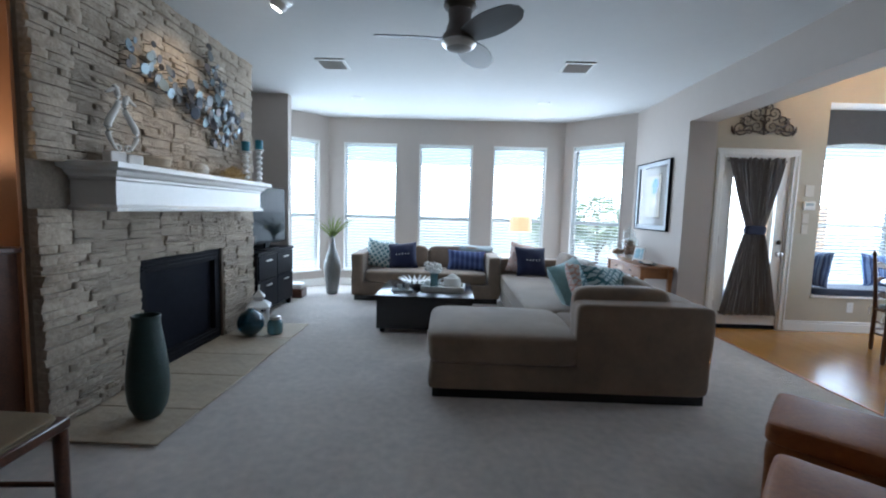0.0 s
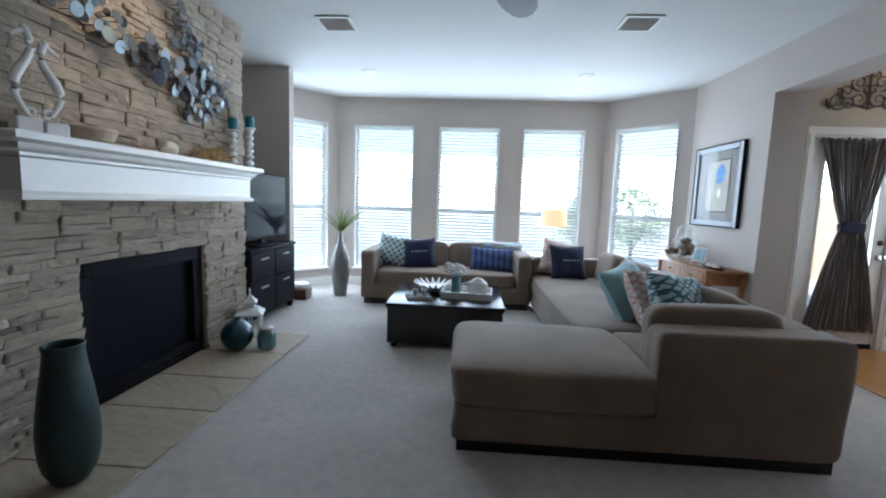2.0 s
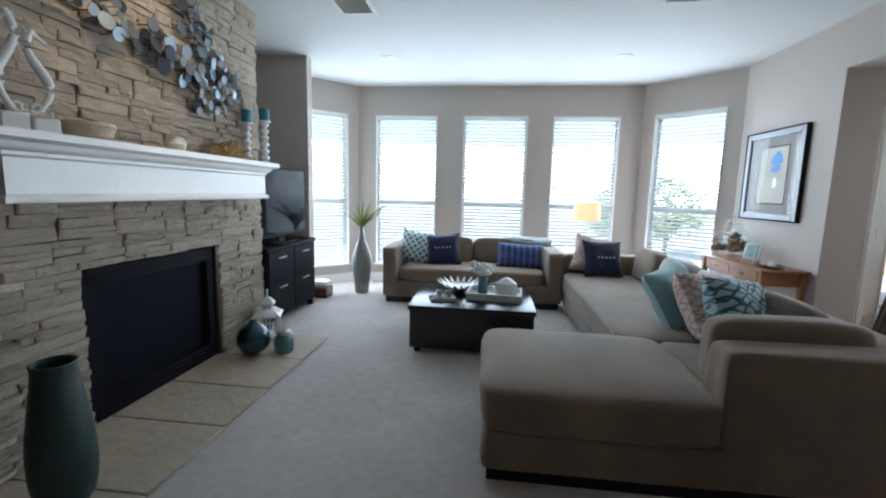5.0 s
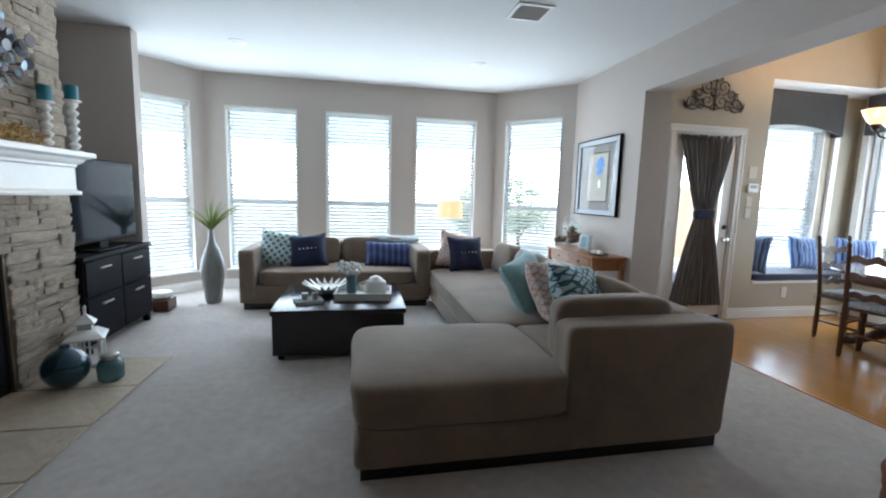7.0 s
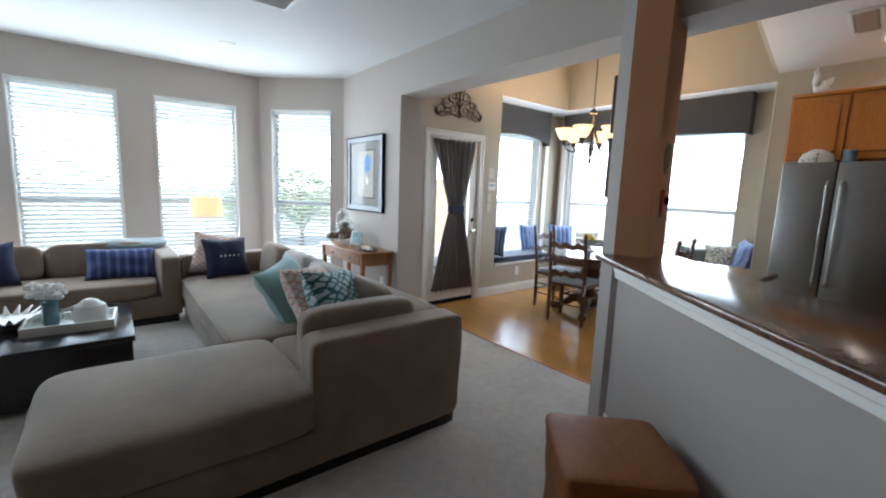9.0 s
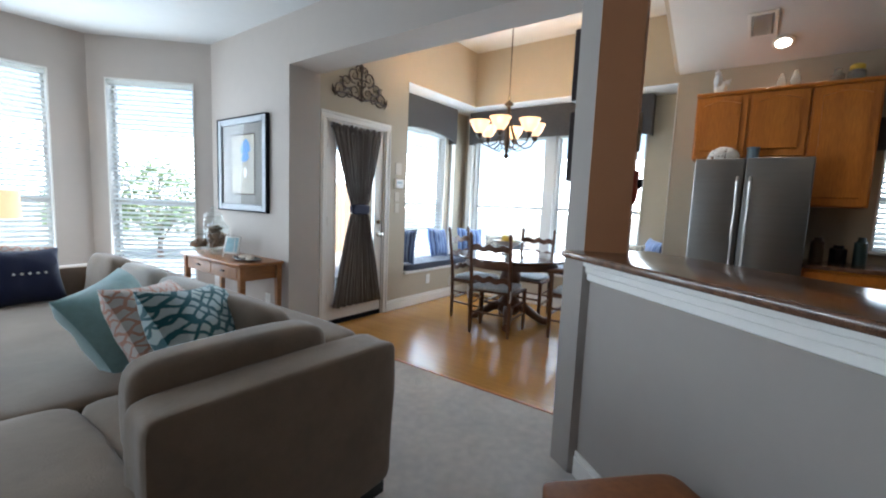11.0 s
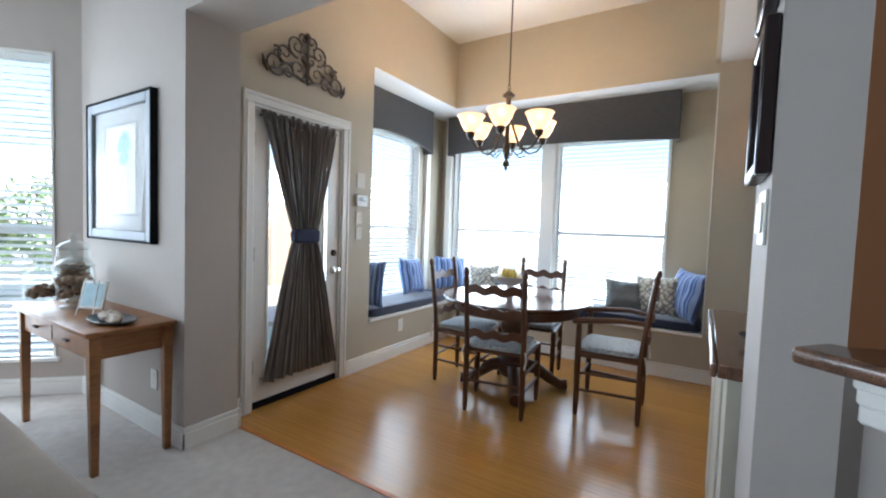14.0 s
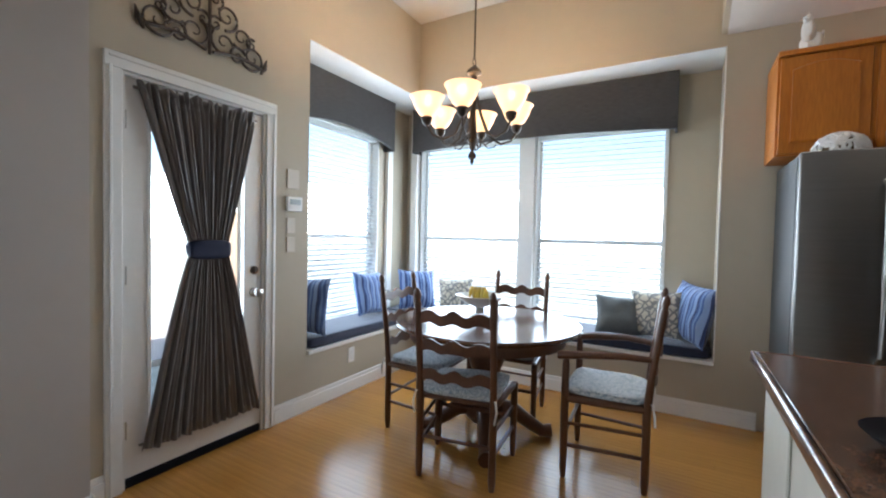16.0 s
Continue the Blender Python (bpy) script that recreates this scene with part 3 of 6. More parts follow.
def lay_stone(y0, y1, z0, z1):
    if y1 - y0 < 0.02 or z1 - z0 < 0.012:
        return
    deep = rng.uniform(0.062, 0.09)
    g = 0.001
    me = rng.choice(stone_meshes)
    m = Matrix.Translation((SX - 0.03 + deep / 2, (y0 + y1) / 2, (z0 + z1) / 2)) @ Matrix.Rotation(rng.uniform(-0.025, 0.025), 4, "X") @ Matrix.Diagonal((deep, y1 - y0 - g, z1 - z0 - g, 1))
    if z0 > 2.14 or y0 < 1.3:
        old = len(high_stones.verts)
        high_stones.from_mesh(me)
        high_stones.verts.ensure_lookup_table()
        bmesh.ops.transform(high_stones, matrix=m, verts=high_stones.verts[old:])
        return
    ob = new("stone", me)
    ob.parent = fire_wall
    ob.matrix_basis = m


def stone_block(y0, y1, z0, z1):
    """Splits a patch into ledges and short blocks, unevenly, as a dry stack is laid."""
    w, h = y1 - y0, z1 - z0
    if h > 0.085 or (h > 0.05 and rng.random() < 0.5):
        cut = z0 + h * rng.uniform(0.32, 0.68)
        stone_block(y0, y1, z0, cut)
        stone_block(y0, y1, cut, z1)
    elif w > 0.44 or (w > 0.22 and rng.random() < 0.35):
        cut = y0 + w * rng.uniform(0.3, 0.7)
        stone_block(y0, cut, z0, z1)
        stone_block(cut, y1, z0, z1)
    else:
        lay_stone(y0, y1, z0, z1)


def stone_stack(y0, y1, z0, z1):
    """Interlocking patches of a manufactured ledge-stone cladding."""
    z = z0
    while z < z1 - 0.01:
        dz = rng.uniform(0.11, 0.17)
        if z1 - (z + dz) < 0.09:
            dz = z1 - z
        y = y0
        while y < y1 - 0.01:
            w = rng.uniform(0.20, 0.62)
            if y1 - (y + w) < 0.14:
                w = y1 - y
            stone_block(y, y + w, z, z + dz)
            y += w
        z += dz


stone_stack(STONE_Y0, FY0, 0.03, FZ)
stone_stack(FY1, STONE_Y1, 0.03, FZ)
stone_stack(STONE_Y0, STONE_Y1, FZ, 1.25)
stone_stack(STONE_Y0, STONE_Y1, 1.515, TOP)
tagged(part("high_stones", high_stones, STONE, fire_wall), kind="stuff")

mantel = thing("mantel_shelf", "white painted moulded wooden mantel shelf on the stone wall", "mantel", pose(0, 0, -0.026))
MQ = 0.115
prof = [(0.13, 1.27), (0.175, 1.27), (0.18, 1.278), (0.18, 1.292), (0.165, 1.302), (0.160, 1.31), (0.160, 1.45), (0.168, 1.458), (0.168, 1.472), (0.182, 1.478), (0.196, 1.492), (0.204, 1.508), (0.225, 1.514), (0.245, 1.522), (0.245, 1.549), (0.240, 1.555), (0.13, 1.555)]
for piece, k0, k1 in (("lower_bead", 0, 5), ("fascia", 5, 7), ("crown_moulding", 6, 12), ("shelf_board", 12, 16)):
    seg = prof[k0:k1 + 1]
    bm = bmesh.new()
    ends = []
    for y, side in ((1.375, -1), (3.25, 1)):
        front = [bm.verts.new((SX - 0.02 + MQ + q, y + side * (q - 0.16), z)) for q, z in seg]
        ends.append((front, [bm.verts.new((SX - 0.02, v.co.y, v.co.z)) for v in front]))
    (f0, b0), (f1, b1) = ends
    for k in range(len(seg) - 1):
        bm.faces.new((f0[k], f1[k], f1[k + 1], f0[k + 1]))
        bm.faces.new((f0[k], f0[k + 1], b0[k + 1], b0[k]))
        bm.faces.new((f1[k], f1[k + 1], b1[k + 1], b1[k]))
    for k in (0, len(seg) - 1):
        bm.faces.new((b0[k], f0[k], f1[k], b1[k]))
    part(piece, bm, TRIM, mantel)

insert = thing("fireplace_insert", "black metal gas fireplace insert with dark glass", "fireplace")
for y0, y1, z0, z1 in ((FY0, FY0 + 0.10, 0.0185, FZ), (FY1 - 0.10, FY1, 0.0185, FZ), (FY0 + 0.10, FY1 - 0.10, 0.78, FZ), (FY0 + 0.10, FY1 - 0.10, 0.0185, 0.12)):
    part("surround_panel", boxes((-2.36, SX - 0.002, y0, y1, z0, z1), bevel=0.004), BLACK, insert)
part("glass_panel", boxes((-2.36, SX - 0.05, FY0 + 0.101, FY1 - 0.101, 0.121, 0.779)), FIREGLASS, insert)
for k in range(3):
    part("louvre", boxes((SX - 0.004, SX + 0.008, FY0 + 0.05, FY1 - 0.05, 0.80 + 0.03 * k, 0.818 + 0.03 * k), bevel=0.003), BLACK, insert)
for k in range(2):
    part("louvre", boxes((SX - 0.004, SX + 0.008, FY0 + 0.05, FY1 - 0.05, 0.035 + 0.036 * k, 0.058 + 0.036 * k), bevel=0.003), BLACK, insert)
part("trim_strip", boxes((SX + 0.001, SX + 0.022, FY1 - 0.022, FY1 + 0.004, 0.0185, FZ), bevel=0.003), material("worn_bronze_edge", (0.12, 0.09, 0.065), 0.5, 0.3), insert)

hearth = tagged(new("hearth"), "low hearth of tan cut flagstones in front of the fireplace", "hearth", kind="structure")
part("mortar_bed", boxes((SX - 0.02, -1.295, 1.06, 3.45, 0.0, 0.006)), MORTAR, hearth)
for a, b in ((1.04, 1.44), (1.446, 1.98), (1.986, 2.44), (2.446, 2.94), (2.946, 3.47)):
    part("flagstone", boxes((SX - 0.015, -1.28, a, b, 0.0065, 0.018), bevel=0.005), HEARTH, hearth)

# mantel things
def seahorse():
    """Two slender seahorses back to back on a plinth, with curled tails."""
    bm = bmesh.new()
    for side, tall in ((-1, 1.42), (1, 1.22)):
        curl = [(side * (0.030 + 0.026 * math.cos(a) * (1 - a / 9)), 0, 0.100 + 0.026 * math.sin(a) * (1 - a / 9)) for a in [6.3 - 0.45 * k for k in range(14)]]
        spine = [(side * (0.050 + 0.026 * math.sin(3.4 - 0.52 * k) * 1.3), 0, 0.095 + 0.0225 * tall * k) for k in range(0, 13)]
        tube(curl, 0.010, 8, bm, [0.5 + 0.5 * k / 13 for k in range(14)])
        tube(spine, 0.017, 10, bm, [0.65, 0.68, 0.76, 0.9, 1.05, 1.18, 1.18, 1.08, 0.95, 0.86, 0.9, 1.0, 0.75])
        x, _, z = spine[-2]
        tube([(x - side * 0.01, 0, z + 0.008), (x + side * 0.022, 0, z + 0.004), (x + side * 0.058, 0, z - 0.022)], 0.014, 8, bm, [1.1, 0.9, 0.45])
        for k in range(3, 10):
            px, _, pz = spine[k]
            tube([(px - side * 0.010, 0, pz), (px - side * 0.026, 0, pz + 0.006)], 0.008, 5, bm, [1, 0.4])
        tube([(x - side * 0.004, 0, z + 0.012), (x - side * 0.010, 0, z + 0.028)], 0.010, 6, bm, [1, 0.3])
    box(bm, -0.095, -0.005, -0.045, 0.045, 0, 0.078, bevel=0.006)
    box(bm, 0.005, 0.095, -0.045, 0.045, 0, 0.068, bevel=0.006)
    return bm


MT = 1.529
thing("seahorse_statuette", "white carved statuette of two seahorses on the mantel", "statuette", pose(-1.80, 1.55, MT, 0, 0, 68), bm=seahorse(), mat=WHITECER)
thing("stone_bowl", "small rough grey-beige bowl on the mantel", "bowl", pose(-1.80, 1.82, MT), bm=lathe([(0.05, 0), (0.09, 0.02), (0.11, 0.07), (0.105, 0.085), (0.09, 0.07), (0.04, 0.025), (0.001, 0.02)]), mat=HEARTH)
thing("glass_orb", "clear faceted glass orb on the mantel", "ornament", pose(-1.83, 2.42, MT), bm=lathe([(0.02, 0), (0.05, 0.02), (0.062, 0.055), (0.045, 0.095), (0.01, 0.108)], 10), mat=SILVER)
bm = bmesh.new()
for k in range(150):
    a, r = rng.uniform(0, 6.28), rng.uniform(0, 1)
    x, y = 0.07 * r * math.cos(a), 0.20 * r * math.sin(a)
    z = 0.012 + 0.06 * (1 - r) + rng.uniform(0, 0.04)
    d = Vector((rng.uniform(-0.4, 0.4), rng.uniform(-1, 1), rng.uniform(-0.1, 0.7))).normalized() * rng.uniform(0.04, 0.09)
    tube([(x, y, z), (x + d.x * 0.5, y + d.y * 0.5, z + d.z * 0.6), (x + d.x, y + d.y, z + d.z * 0.7)], 0.004, 4, bm)
box(bm, -0.07, 0.07, -0.19, 0.19, 0, 0.02, bevel=0.008)
thing("straw_garland", "golden dried straw bundle on the mantel", "dried plant", pose(-1.85, 2.98, MT), bm=bm, mat=STRAW)


def candlestick(m, high):
    root = thing("candlestick", "turned white candlestick with a teal pillar candle", "candlestick", m, "candlesticks on the mantel")
    prof = [(0.055, 0), (0.055, 0.012), (0.03, 0.025)]
    z = 0.03
    while z < high - 0.05:
        prof += [(0.016, z), (0.034, z + 0.022), (0.034, z + 0.030), (0.016, z + 0.05)]
        z += 0.055
    prof += [(0.02, high - 0.02), (0.052, high - 0.008), (0.052, high)]
    part("stem", lathe(prof, 20), WHITECER, root)
    part("candle", lathe([(0.038, high), (0.039, high + 0.095), (0.034, high + 0.1), (0.004, high + 0.094)], 20), CANDLE, root)


candlestick(pose(-1.87, 3.27, MT), 0.32)
candlestick(pose(-1.80, 3.42, MT), 0.36)

# wall sculpture of discs
art = thing("disc_wall_sculpture", "wall sculpture of many small mirrored and dark metal discs", "wall art")
DISCS = [material("dull_silver_disc", (0.17, 0.175, 0.18), 0.5, 0.9, vary=0.1), material("pale_blue_mirror", (0.20, 0.25, 0.28), 0.45, 0.8, vary=0.08), material("gunmetal_disc", (0.03, 0.033, 0.042), 0.45, 0.8, vary=0.15), material("smoked_disc", (0.10, 0.09, 0.09), 0.4, 0.8, vary=0.12)]
disc_meshes = [finish("disc", lathe([(0.94, -0.5), (1.0, -0.2), (1.0, 0.2), (0.94, 0.5)], 18), c) for c in DISCS]
rods = bmesh.new()
rng = random.Random(11)
path_pts = [(1.72, 2.30), (1.95, 2.26), (2.18, 2.16), (2.42, 2.12), (2.62, 2.10), (2.74, 1.98), (2.80, 1.88)]
rise_pts = [(2.62, 2.52), (2.72, 2.38), (2.85, 2.22), (2.95, 2.08), (3.10, 2.10), (2.92, 1.92)]
for pts, n in ((path_pts, 74), (rise_pts, 60)):
    for k in range(n):
        s = k / (n - 1) * (len(pts) - 1)
        i = min(int(s), len(pts) - 2)
        y = pts[i][0] + (pts[i + 1][0] - pts[i][0]) * (s - i) + rng.uniform(-0.10, 0.10)
        z = pts[i][1] + (pts[i + 1][1] - pts[i][1]) * (s - i) + rng.uniform(-0.11, 0.11)
        r = rng.choice((0.022, 0.030, 0.034, 0.038, 0.048))
        x = SX + rng.uniform(0.075, 0.15)
        ob = new("disc", rng.choice(disc_meshes))
        ob.parent = art
        ob.matrix_basis = Matrix.Translation((x, y, z)) @ Euler((rng.uniform(-0.25, 0.25), radians(90) + rng.uniform(-0.3, 0.3), 0)).to_matrix().to_4x4() @ Matrix.Diagonal((r, r, 0.004, 1))
        tube([(x - 0.003, y, z), (SX + 0.03, y, z)], 0.0025, 4, rods)
    tube([(SX + 0.072, y, z) for y, z in pts], 0.004, 5, rods)
tagged(part("rods", rods, BRONZE, art), kind="stuff")

# hearth things
green = thing("floor_vase_green", "tall dark green glazed floor vase on the hearth", "vase", pose(-1.53, 1.33, 0.018))
part("body", lathe([(0.050, 0), (0.066, 0.012)] + [(0.068 + 0.044 * math.sin(math.pi * min(1.0, k / 11) ** 0.62), 0.02 + 0.0525 * k) for k in range(1, 11)] + [(0.0715, 0.59), (0.075, 0.612), (0.071, 0.618), (0.064, 0.61), (0.062, 0.56), (0.088, 0.30), (0.05, 0.03)], 44), VASEGREEN, green)
part("rim", tube([(0.0705 * math.cos(a), 0.0705 * math.sin(a), 0.617) for a in [0.1963 * k for k in range(33)]], 0.006, 8), VASEGREEN, green)
thing("glass_float", "teal blown glass ball on the hearth", "glass ball", pose(-1.70, 2.98, 0.018), bm=lathe([(0.03, 0)] + [(0.128 * math.sin(a), 0.128 - 0.128 * math.cos(a)) for a in [0.25 + 0.19 * k for k in range(14)]] + [(0.03, 0.258), (0.026, 0.275), (0.006, 0.275)], 32), mat=TEALGLASS)
jar = thing("glass_jar", "aqua glass jar with a metal collar on the hearth", "jar", pose(-1.49, 3.06, 0.018))
part("jar_body", lathe([(0.06, 0), (0.074, 0.015), (0.076, 0.10), (0.068, 0.13), (0.046, 0.15), (0.046, 0.158)], 26), AQUAJAR, jar)
part("collar", lathe([(0.049, 0.150), (0.052, 0.155), (0.052, 0.178), (0.046, 0.182)], 26), NICKEL, jar)


def lantern(m):
    root = thing("lantern", "white wooden pagoda lantern standing on the hearth", "lantern", m)
    w = 0.085
    part("base", boxes((-0.1, 0.1, -0.1, 0.1, 0, 0.025), bevel=0.004), WHITECER, root)
    for sx in (-1, 1):
        for sy in (-1, 1):
            part("post", boxes((sx * w - 0.011, sx * w + 0.011, sy * w - 0.011, sy * w + 0.011, 0.025, 0.20), bevel=0.002), WHITECER, root)
    for a in range(4):
        m4 = pose(0, 0, 0, 0, 0, 90 * a)
        part("mullion", boxes((-0.006, 0.006, -w - 0.004, -w + 0.004, 0.025, 0.20), (-w + 0.012, w - 0.012, -w - 0.0035, -w + 0.0035, 0.145, 0.155)), WHITECER, root, m=m4)
    part("roof", lathe([(0.165, 0.20), (0.165, 0.212), (0.085, 0.262), (0.07, 0.265)], 4), WHITECER, root, m=pose(0, 0, 0, 0, 0, 45))
    part("cupola", boxes((-0.04, 0.04, -0.04, 0.04, 0.262, 0.305), bevel=0.003), WHITECER, root)
    part("cupola_roof", lathe([(0.085, 0.305), (0.085, 0.312), (0.012, 0.375), (0.010, 0.41), (0.016, 0.42), (0.004, 0.44)], 4), WHITECER, root, m=pose(0, 0, 0, 0, 0, 45))


lantern(pose(-1.79, 3.36, 0.018, 0, 0, 20))

# television and its stand
stand = thing("tv_stand", "black wooden television stand with glossy drawers", "tv stand", pose(-1.885, 4.06, 0, 0, 0, 0))
part("carcass", boxes((-0.42, -0.012, -0.50, 0.52, 0.07, 0.74), (-0.44, 0.012, -0.52, 0.54, 0.74, 0.775), bevel=0.004), BLACK, stand)
for a, b in ((-0.49, 0.005), (0.015, 0.51)):
    for z0, z1 in ((0.085, 0.44), (0.455, 0.73)):
        d = part("drawer", boxes((-0.012, 0.006, a, b, z0, z1), bevel=0.004), BLACK, stand)
        part("handle", boxes((0.006, 0.022, (a + b) / 2 - 0.075, (a + b) / 2 + 0.075, z1 - 0.075, z1 - 0.06), bevel=0.003), NICKEL, d)
for y in (-0.46, 0.48):
    for x in (-0.38, -0.04):
        part("foot", boxes((x - 0.025, x + 0.025, y - 0.025, y + 0.025, 0, 0.07)), BLACK, stand)
tv = thing("television", "large black flat television on the stand", "television", pose(-1.97, 4.02, 0.775))
part("bezel", boxes((-0.035, 0.0, -0.52, 0.52, 0.075, 0.755), bevel=0.006), BLACK, tv)
part("screen", boxes((0.001, 0.006, -0.495, 0.495, 0.11, 0.735)), SCREEN, tv)
part("neck", boxes((-0.03, -0.01, -0.06, 0.06, 0.02, 0.09)), BLACK, tv)
part("foot", boxes((-0.10, 0.06, -0.22, 0.22, 0, 0.02), bevel=0.008), BLACK, tv)
stool = thing("storage_basket", "small brown wicker box with a pale folded cloth", "basket", pose(-1.95, 4.92, 0))
part("box", boxes((-0.11, 0.11, -0.11, 0.11, 0, 0.13), bevel=0.01), PIANO, stool)
part("cloth", rounded(0.19, 0.19, 0.08, 4, 4, at=(0, 0, 0.13)), WHITECER, stool)

# floor vase with grass
vase = thing("floor_vase", "tall silver hammered bottle vase with green grass blades", "vase", pose(-1.52, 5.22, 0))
part("vase_body", lathe([(0.075, 0), (0.085, 0.02), (0.10, 0.15), (0.128, 0.36), (0.12, 0.48), (0.085, 0.60), (0.045, 0.70), (0.028, 0.80), (0.026, 0.87), (0.032, 0.885), (0.024, 0.885), (0.02, 0.8)], 32), material("ribbed_grey_silver", (0.24, 0.25, 0.25), 0.5, 0.7, vary=0.3, scale=14, stretch=(3, 3, 0.3), bump=0.4, bump_scale=60), vase)
rng = random.Random(3)
for k in range(46):
    a, lean, hgt = rng.uniform(0, 6.28), rng.uniform(0.05, 0.34), rng.uniform(0.22, 0.46)
    if rng.random() < 0.25:
        a = rng.uniform(-0.6, 0.6)
        lean += 0.12
    pts = [(math.cos(a) * lean * s ** 1.7, math.sin(a) * lean * s ** 1.7, 0.80 + hgt * s * (1 - 0.3 * lean * s)) for s in (0, 0.25, 0.5, 0.75, 1)]
    part("grass_blade", tube(pts, 0.0055, 4, taper=[0.6, 1, 1, 0.7, 0.1]), GRASS, vase)


# ---- sofas ----
sec = thing("sectional_sofa", "taupe suede sectional sofa with chaise and dark wooden plinth", "sofa")
part("plinth", boxes((0.155, 2.045, 1.785, 2.60, 0.0, 0.075), (1.06, 2.045, 2.60, 5.02, 0.0, 0.075)), DARKWOOD, sec)
part("chaise_base", rounded(1.12, 0.918, 0.19, 24, 8, at=(0.69, 2.206, 0.07)), SOFA, sec)
part("chaise_cushion", rounded(1.08, 0.95, 0.215, 9, 12, crown=0.03, at=(0.65, 2.20, 0.25), seed=3), SOFA, sec)
part("arm", rounded(0.93, 0.19, 0.63, 16, 10, at=(1.605, 1.845, 0.07), seed=4), SOFA, sec)
part("seat_base", rounded(0.90, 3.12, 0.19, 18, 10, at=(1.43, 3.43, 0.07)), SOFA, sec)
part("seat_cushion", rounded(0.90, 2.28, 0.19, 11, 14, crown=0.02, at=(1.42, 3.83, 0.25), seed=5), SOFA, sec)
for z in (0.268, 0.425):
    part("piping", tube([(0.972, 2.76 + 0.1 * k, z + 0.002 * math.sin(k * 1.7)) for k in range(22)], 0.006, 6), SOFA, sec)
part("corner_cushion", rounded(0.66, 0.72, 0.19, 9, 8, crown=0.012, at=(1.52, 2.31, 0.25), seed=8), SOFA, sec)
part("backrest", rounded(0.20, 3.20, 0.63, 16, 12, at=(1.965, 3.54, 0.07), seed=9), SOFA, sec)
part("end_arm", rounded(0.98, 0.17, 0.58, 16, 8, at=(1.475, 5.055, 0.07), seed=10), SOFA, sec)
part("near_back_cushion", rounded(0.70, 0.17, 0.36, 5, 10, at=(1.52, 2.02, 0.43), seed=11), SOFA, sec, "loose taupe cushion standing against the arm")
for y, s in ((2.55, 12), (3.20, 13), (3.90, 14), (4.60, 15)):
    part("back_cushion", rounded(0.60, 0.17, 0.36, 4.5, 10, seed=s), LIGHTCUSH if s in (13, 14) else SOFA, sec, m=Matrix.Translation((1.78, y, 0.425)) @ pose(0, 0, 0, 0, 0, 90) @ pose(0, 0, 0, 12, 0, 0))

love = thing("loveseat", "taupe suede loveseat with square arms before the bay windows", "sofa", pose(0, -0.08, 0))
part("plinth", boxes((-1.10, 0.94, 4.92, 5.72, 0.0, 0.075)), DARKWOOD, love)
part("seat_base", rounded(2.06, 0.86, 0.20, 18, 10, at=(-0.085, 5.32, 0.07)), SOFA, love)
part("seat_cushion", rounded(1.74, 0.74, 0.17, 9, 12, crown=0.012, at=(-0.085, 5.25, 0.262), seed=21), SOFA, love)
part("arm", rounded(0.175, 0.88, 0.60, 16, 8, at=(-1.055, 5.32, 0.07), seed=22), SOFA, love)
part("arm", rounded(0.175, 0.88, 0.60, 16, 8, at=(0.885, 5.32, 0.07), seed=23), SOFA, love)
part("backrest", rounded(2.10, 0.18, 0.62, 16, 10, at=(-0.085, 5.70, 0.07), seed=24), SOFA, love)
for x, s in ((-0.50, 25), (0.34, 26)):
    part("back_cushion", rounded(0.82, 0.17, 0.34, 6, 10, seed=s), SOFA, love, m=Matrix.Translation((x, 5.52, 0.42)) @ pose(0, 0, 0, -12, 0, 0))

# pillows on the loveseat
pillow(TEALPAT, "teal and white trellis throw pillow on the loveseat", 0.48, 0.44, 0.17, pose(-0.84, 5.19, 0.425, -20, 8, -8), 1)
navy_a = pillow(NAVY, "navy throw pillow with a row of white pompoms", 0.44, 0.41, 0.16, pose(-0.43, 5.12, 0.425, -20, -5, 4), 2)
pillow(NAVYSTRIPE, "navy striped lumbar pillow on the loveseat", 0.58, 0.32, 0.16, pose(0.50, 5.14, 0.425, -22, 2, 3), 3)
bm = rounded(0.66, 0.38, 0.085, 4, 12, at=(0, 0, 0), seed=31)
for v in bm.verts:
    v.co.z += 0.02 * noise.noise(v.co * 7) - 0.9 * max(0, abs(v.co.y) - 0.08) ** 1.6
thing("folded_throw", "grey-green knitted throw folded over the loveseat back", "blanket", pose(0.60, 5.60, 0.682), bm=bm, mat=THROW)
# pillows on the sectional
pillow(PINKPAT, "cream and coral medallion throw pillow", 0.46, 0.44, 0.15, pose(1.27, 4.90, 0.44, -14, 10, -8), 4)
navy_b = pillow(NAVY, "navy throw pillow with a row of white pompoms", 0.46, 0.42, 0.15, pose(1.39, 4.68, 0.44, -20, 2, 14), 5)
pillow(TEAL, "plain pale teal velvet throw pillow", 0.52, 0.46, 0.22, pose(1.57, 3.04, 0.435, -30, -8, 46), 6)
pillow(PINKPAT, "cream and coral medallion throw pillow", 0.55, 0.47, 0.22, pose(1.63, 2.73, 0.435, -30, 6, 42), 7)
pillow(TEALLEAF, "teal and white leaf print throw pillow", 0.58, 0.50, 0.23, pose(1.69, 2.42, 0.435, -32, 8, 38), 8)
for host in (navy_a, navy_b):
    bm = bmesh.new()
    for k in range(5):
        bmesh.ops.create_icosphere(bm, subdivisions=1, radius=0.011, matrix=Matrix.Translation((-0.09 + 0.045 * k, -0.078, 0.215)))
    tagged(part("pompoms", bm, WHITECER, host, "row of small white pompoms"), kind="stuff")

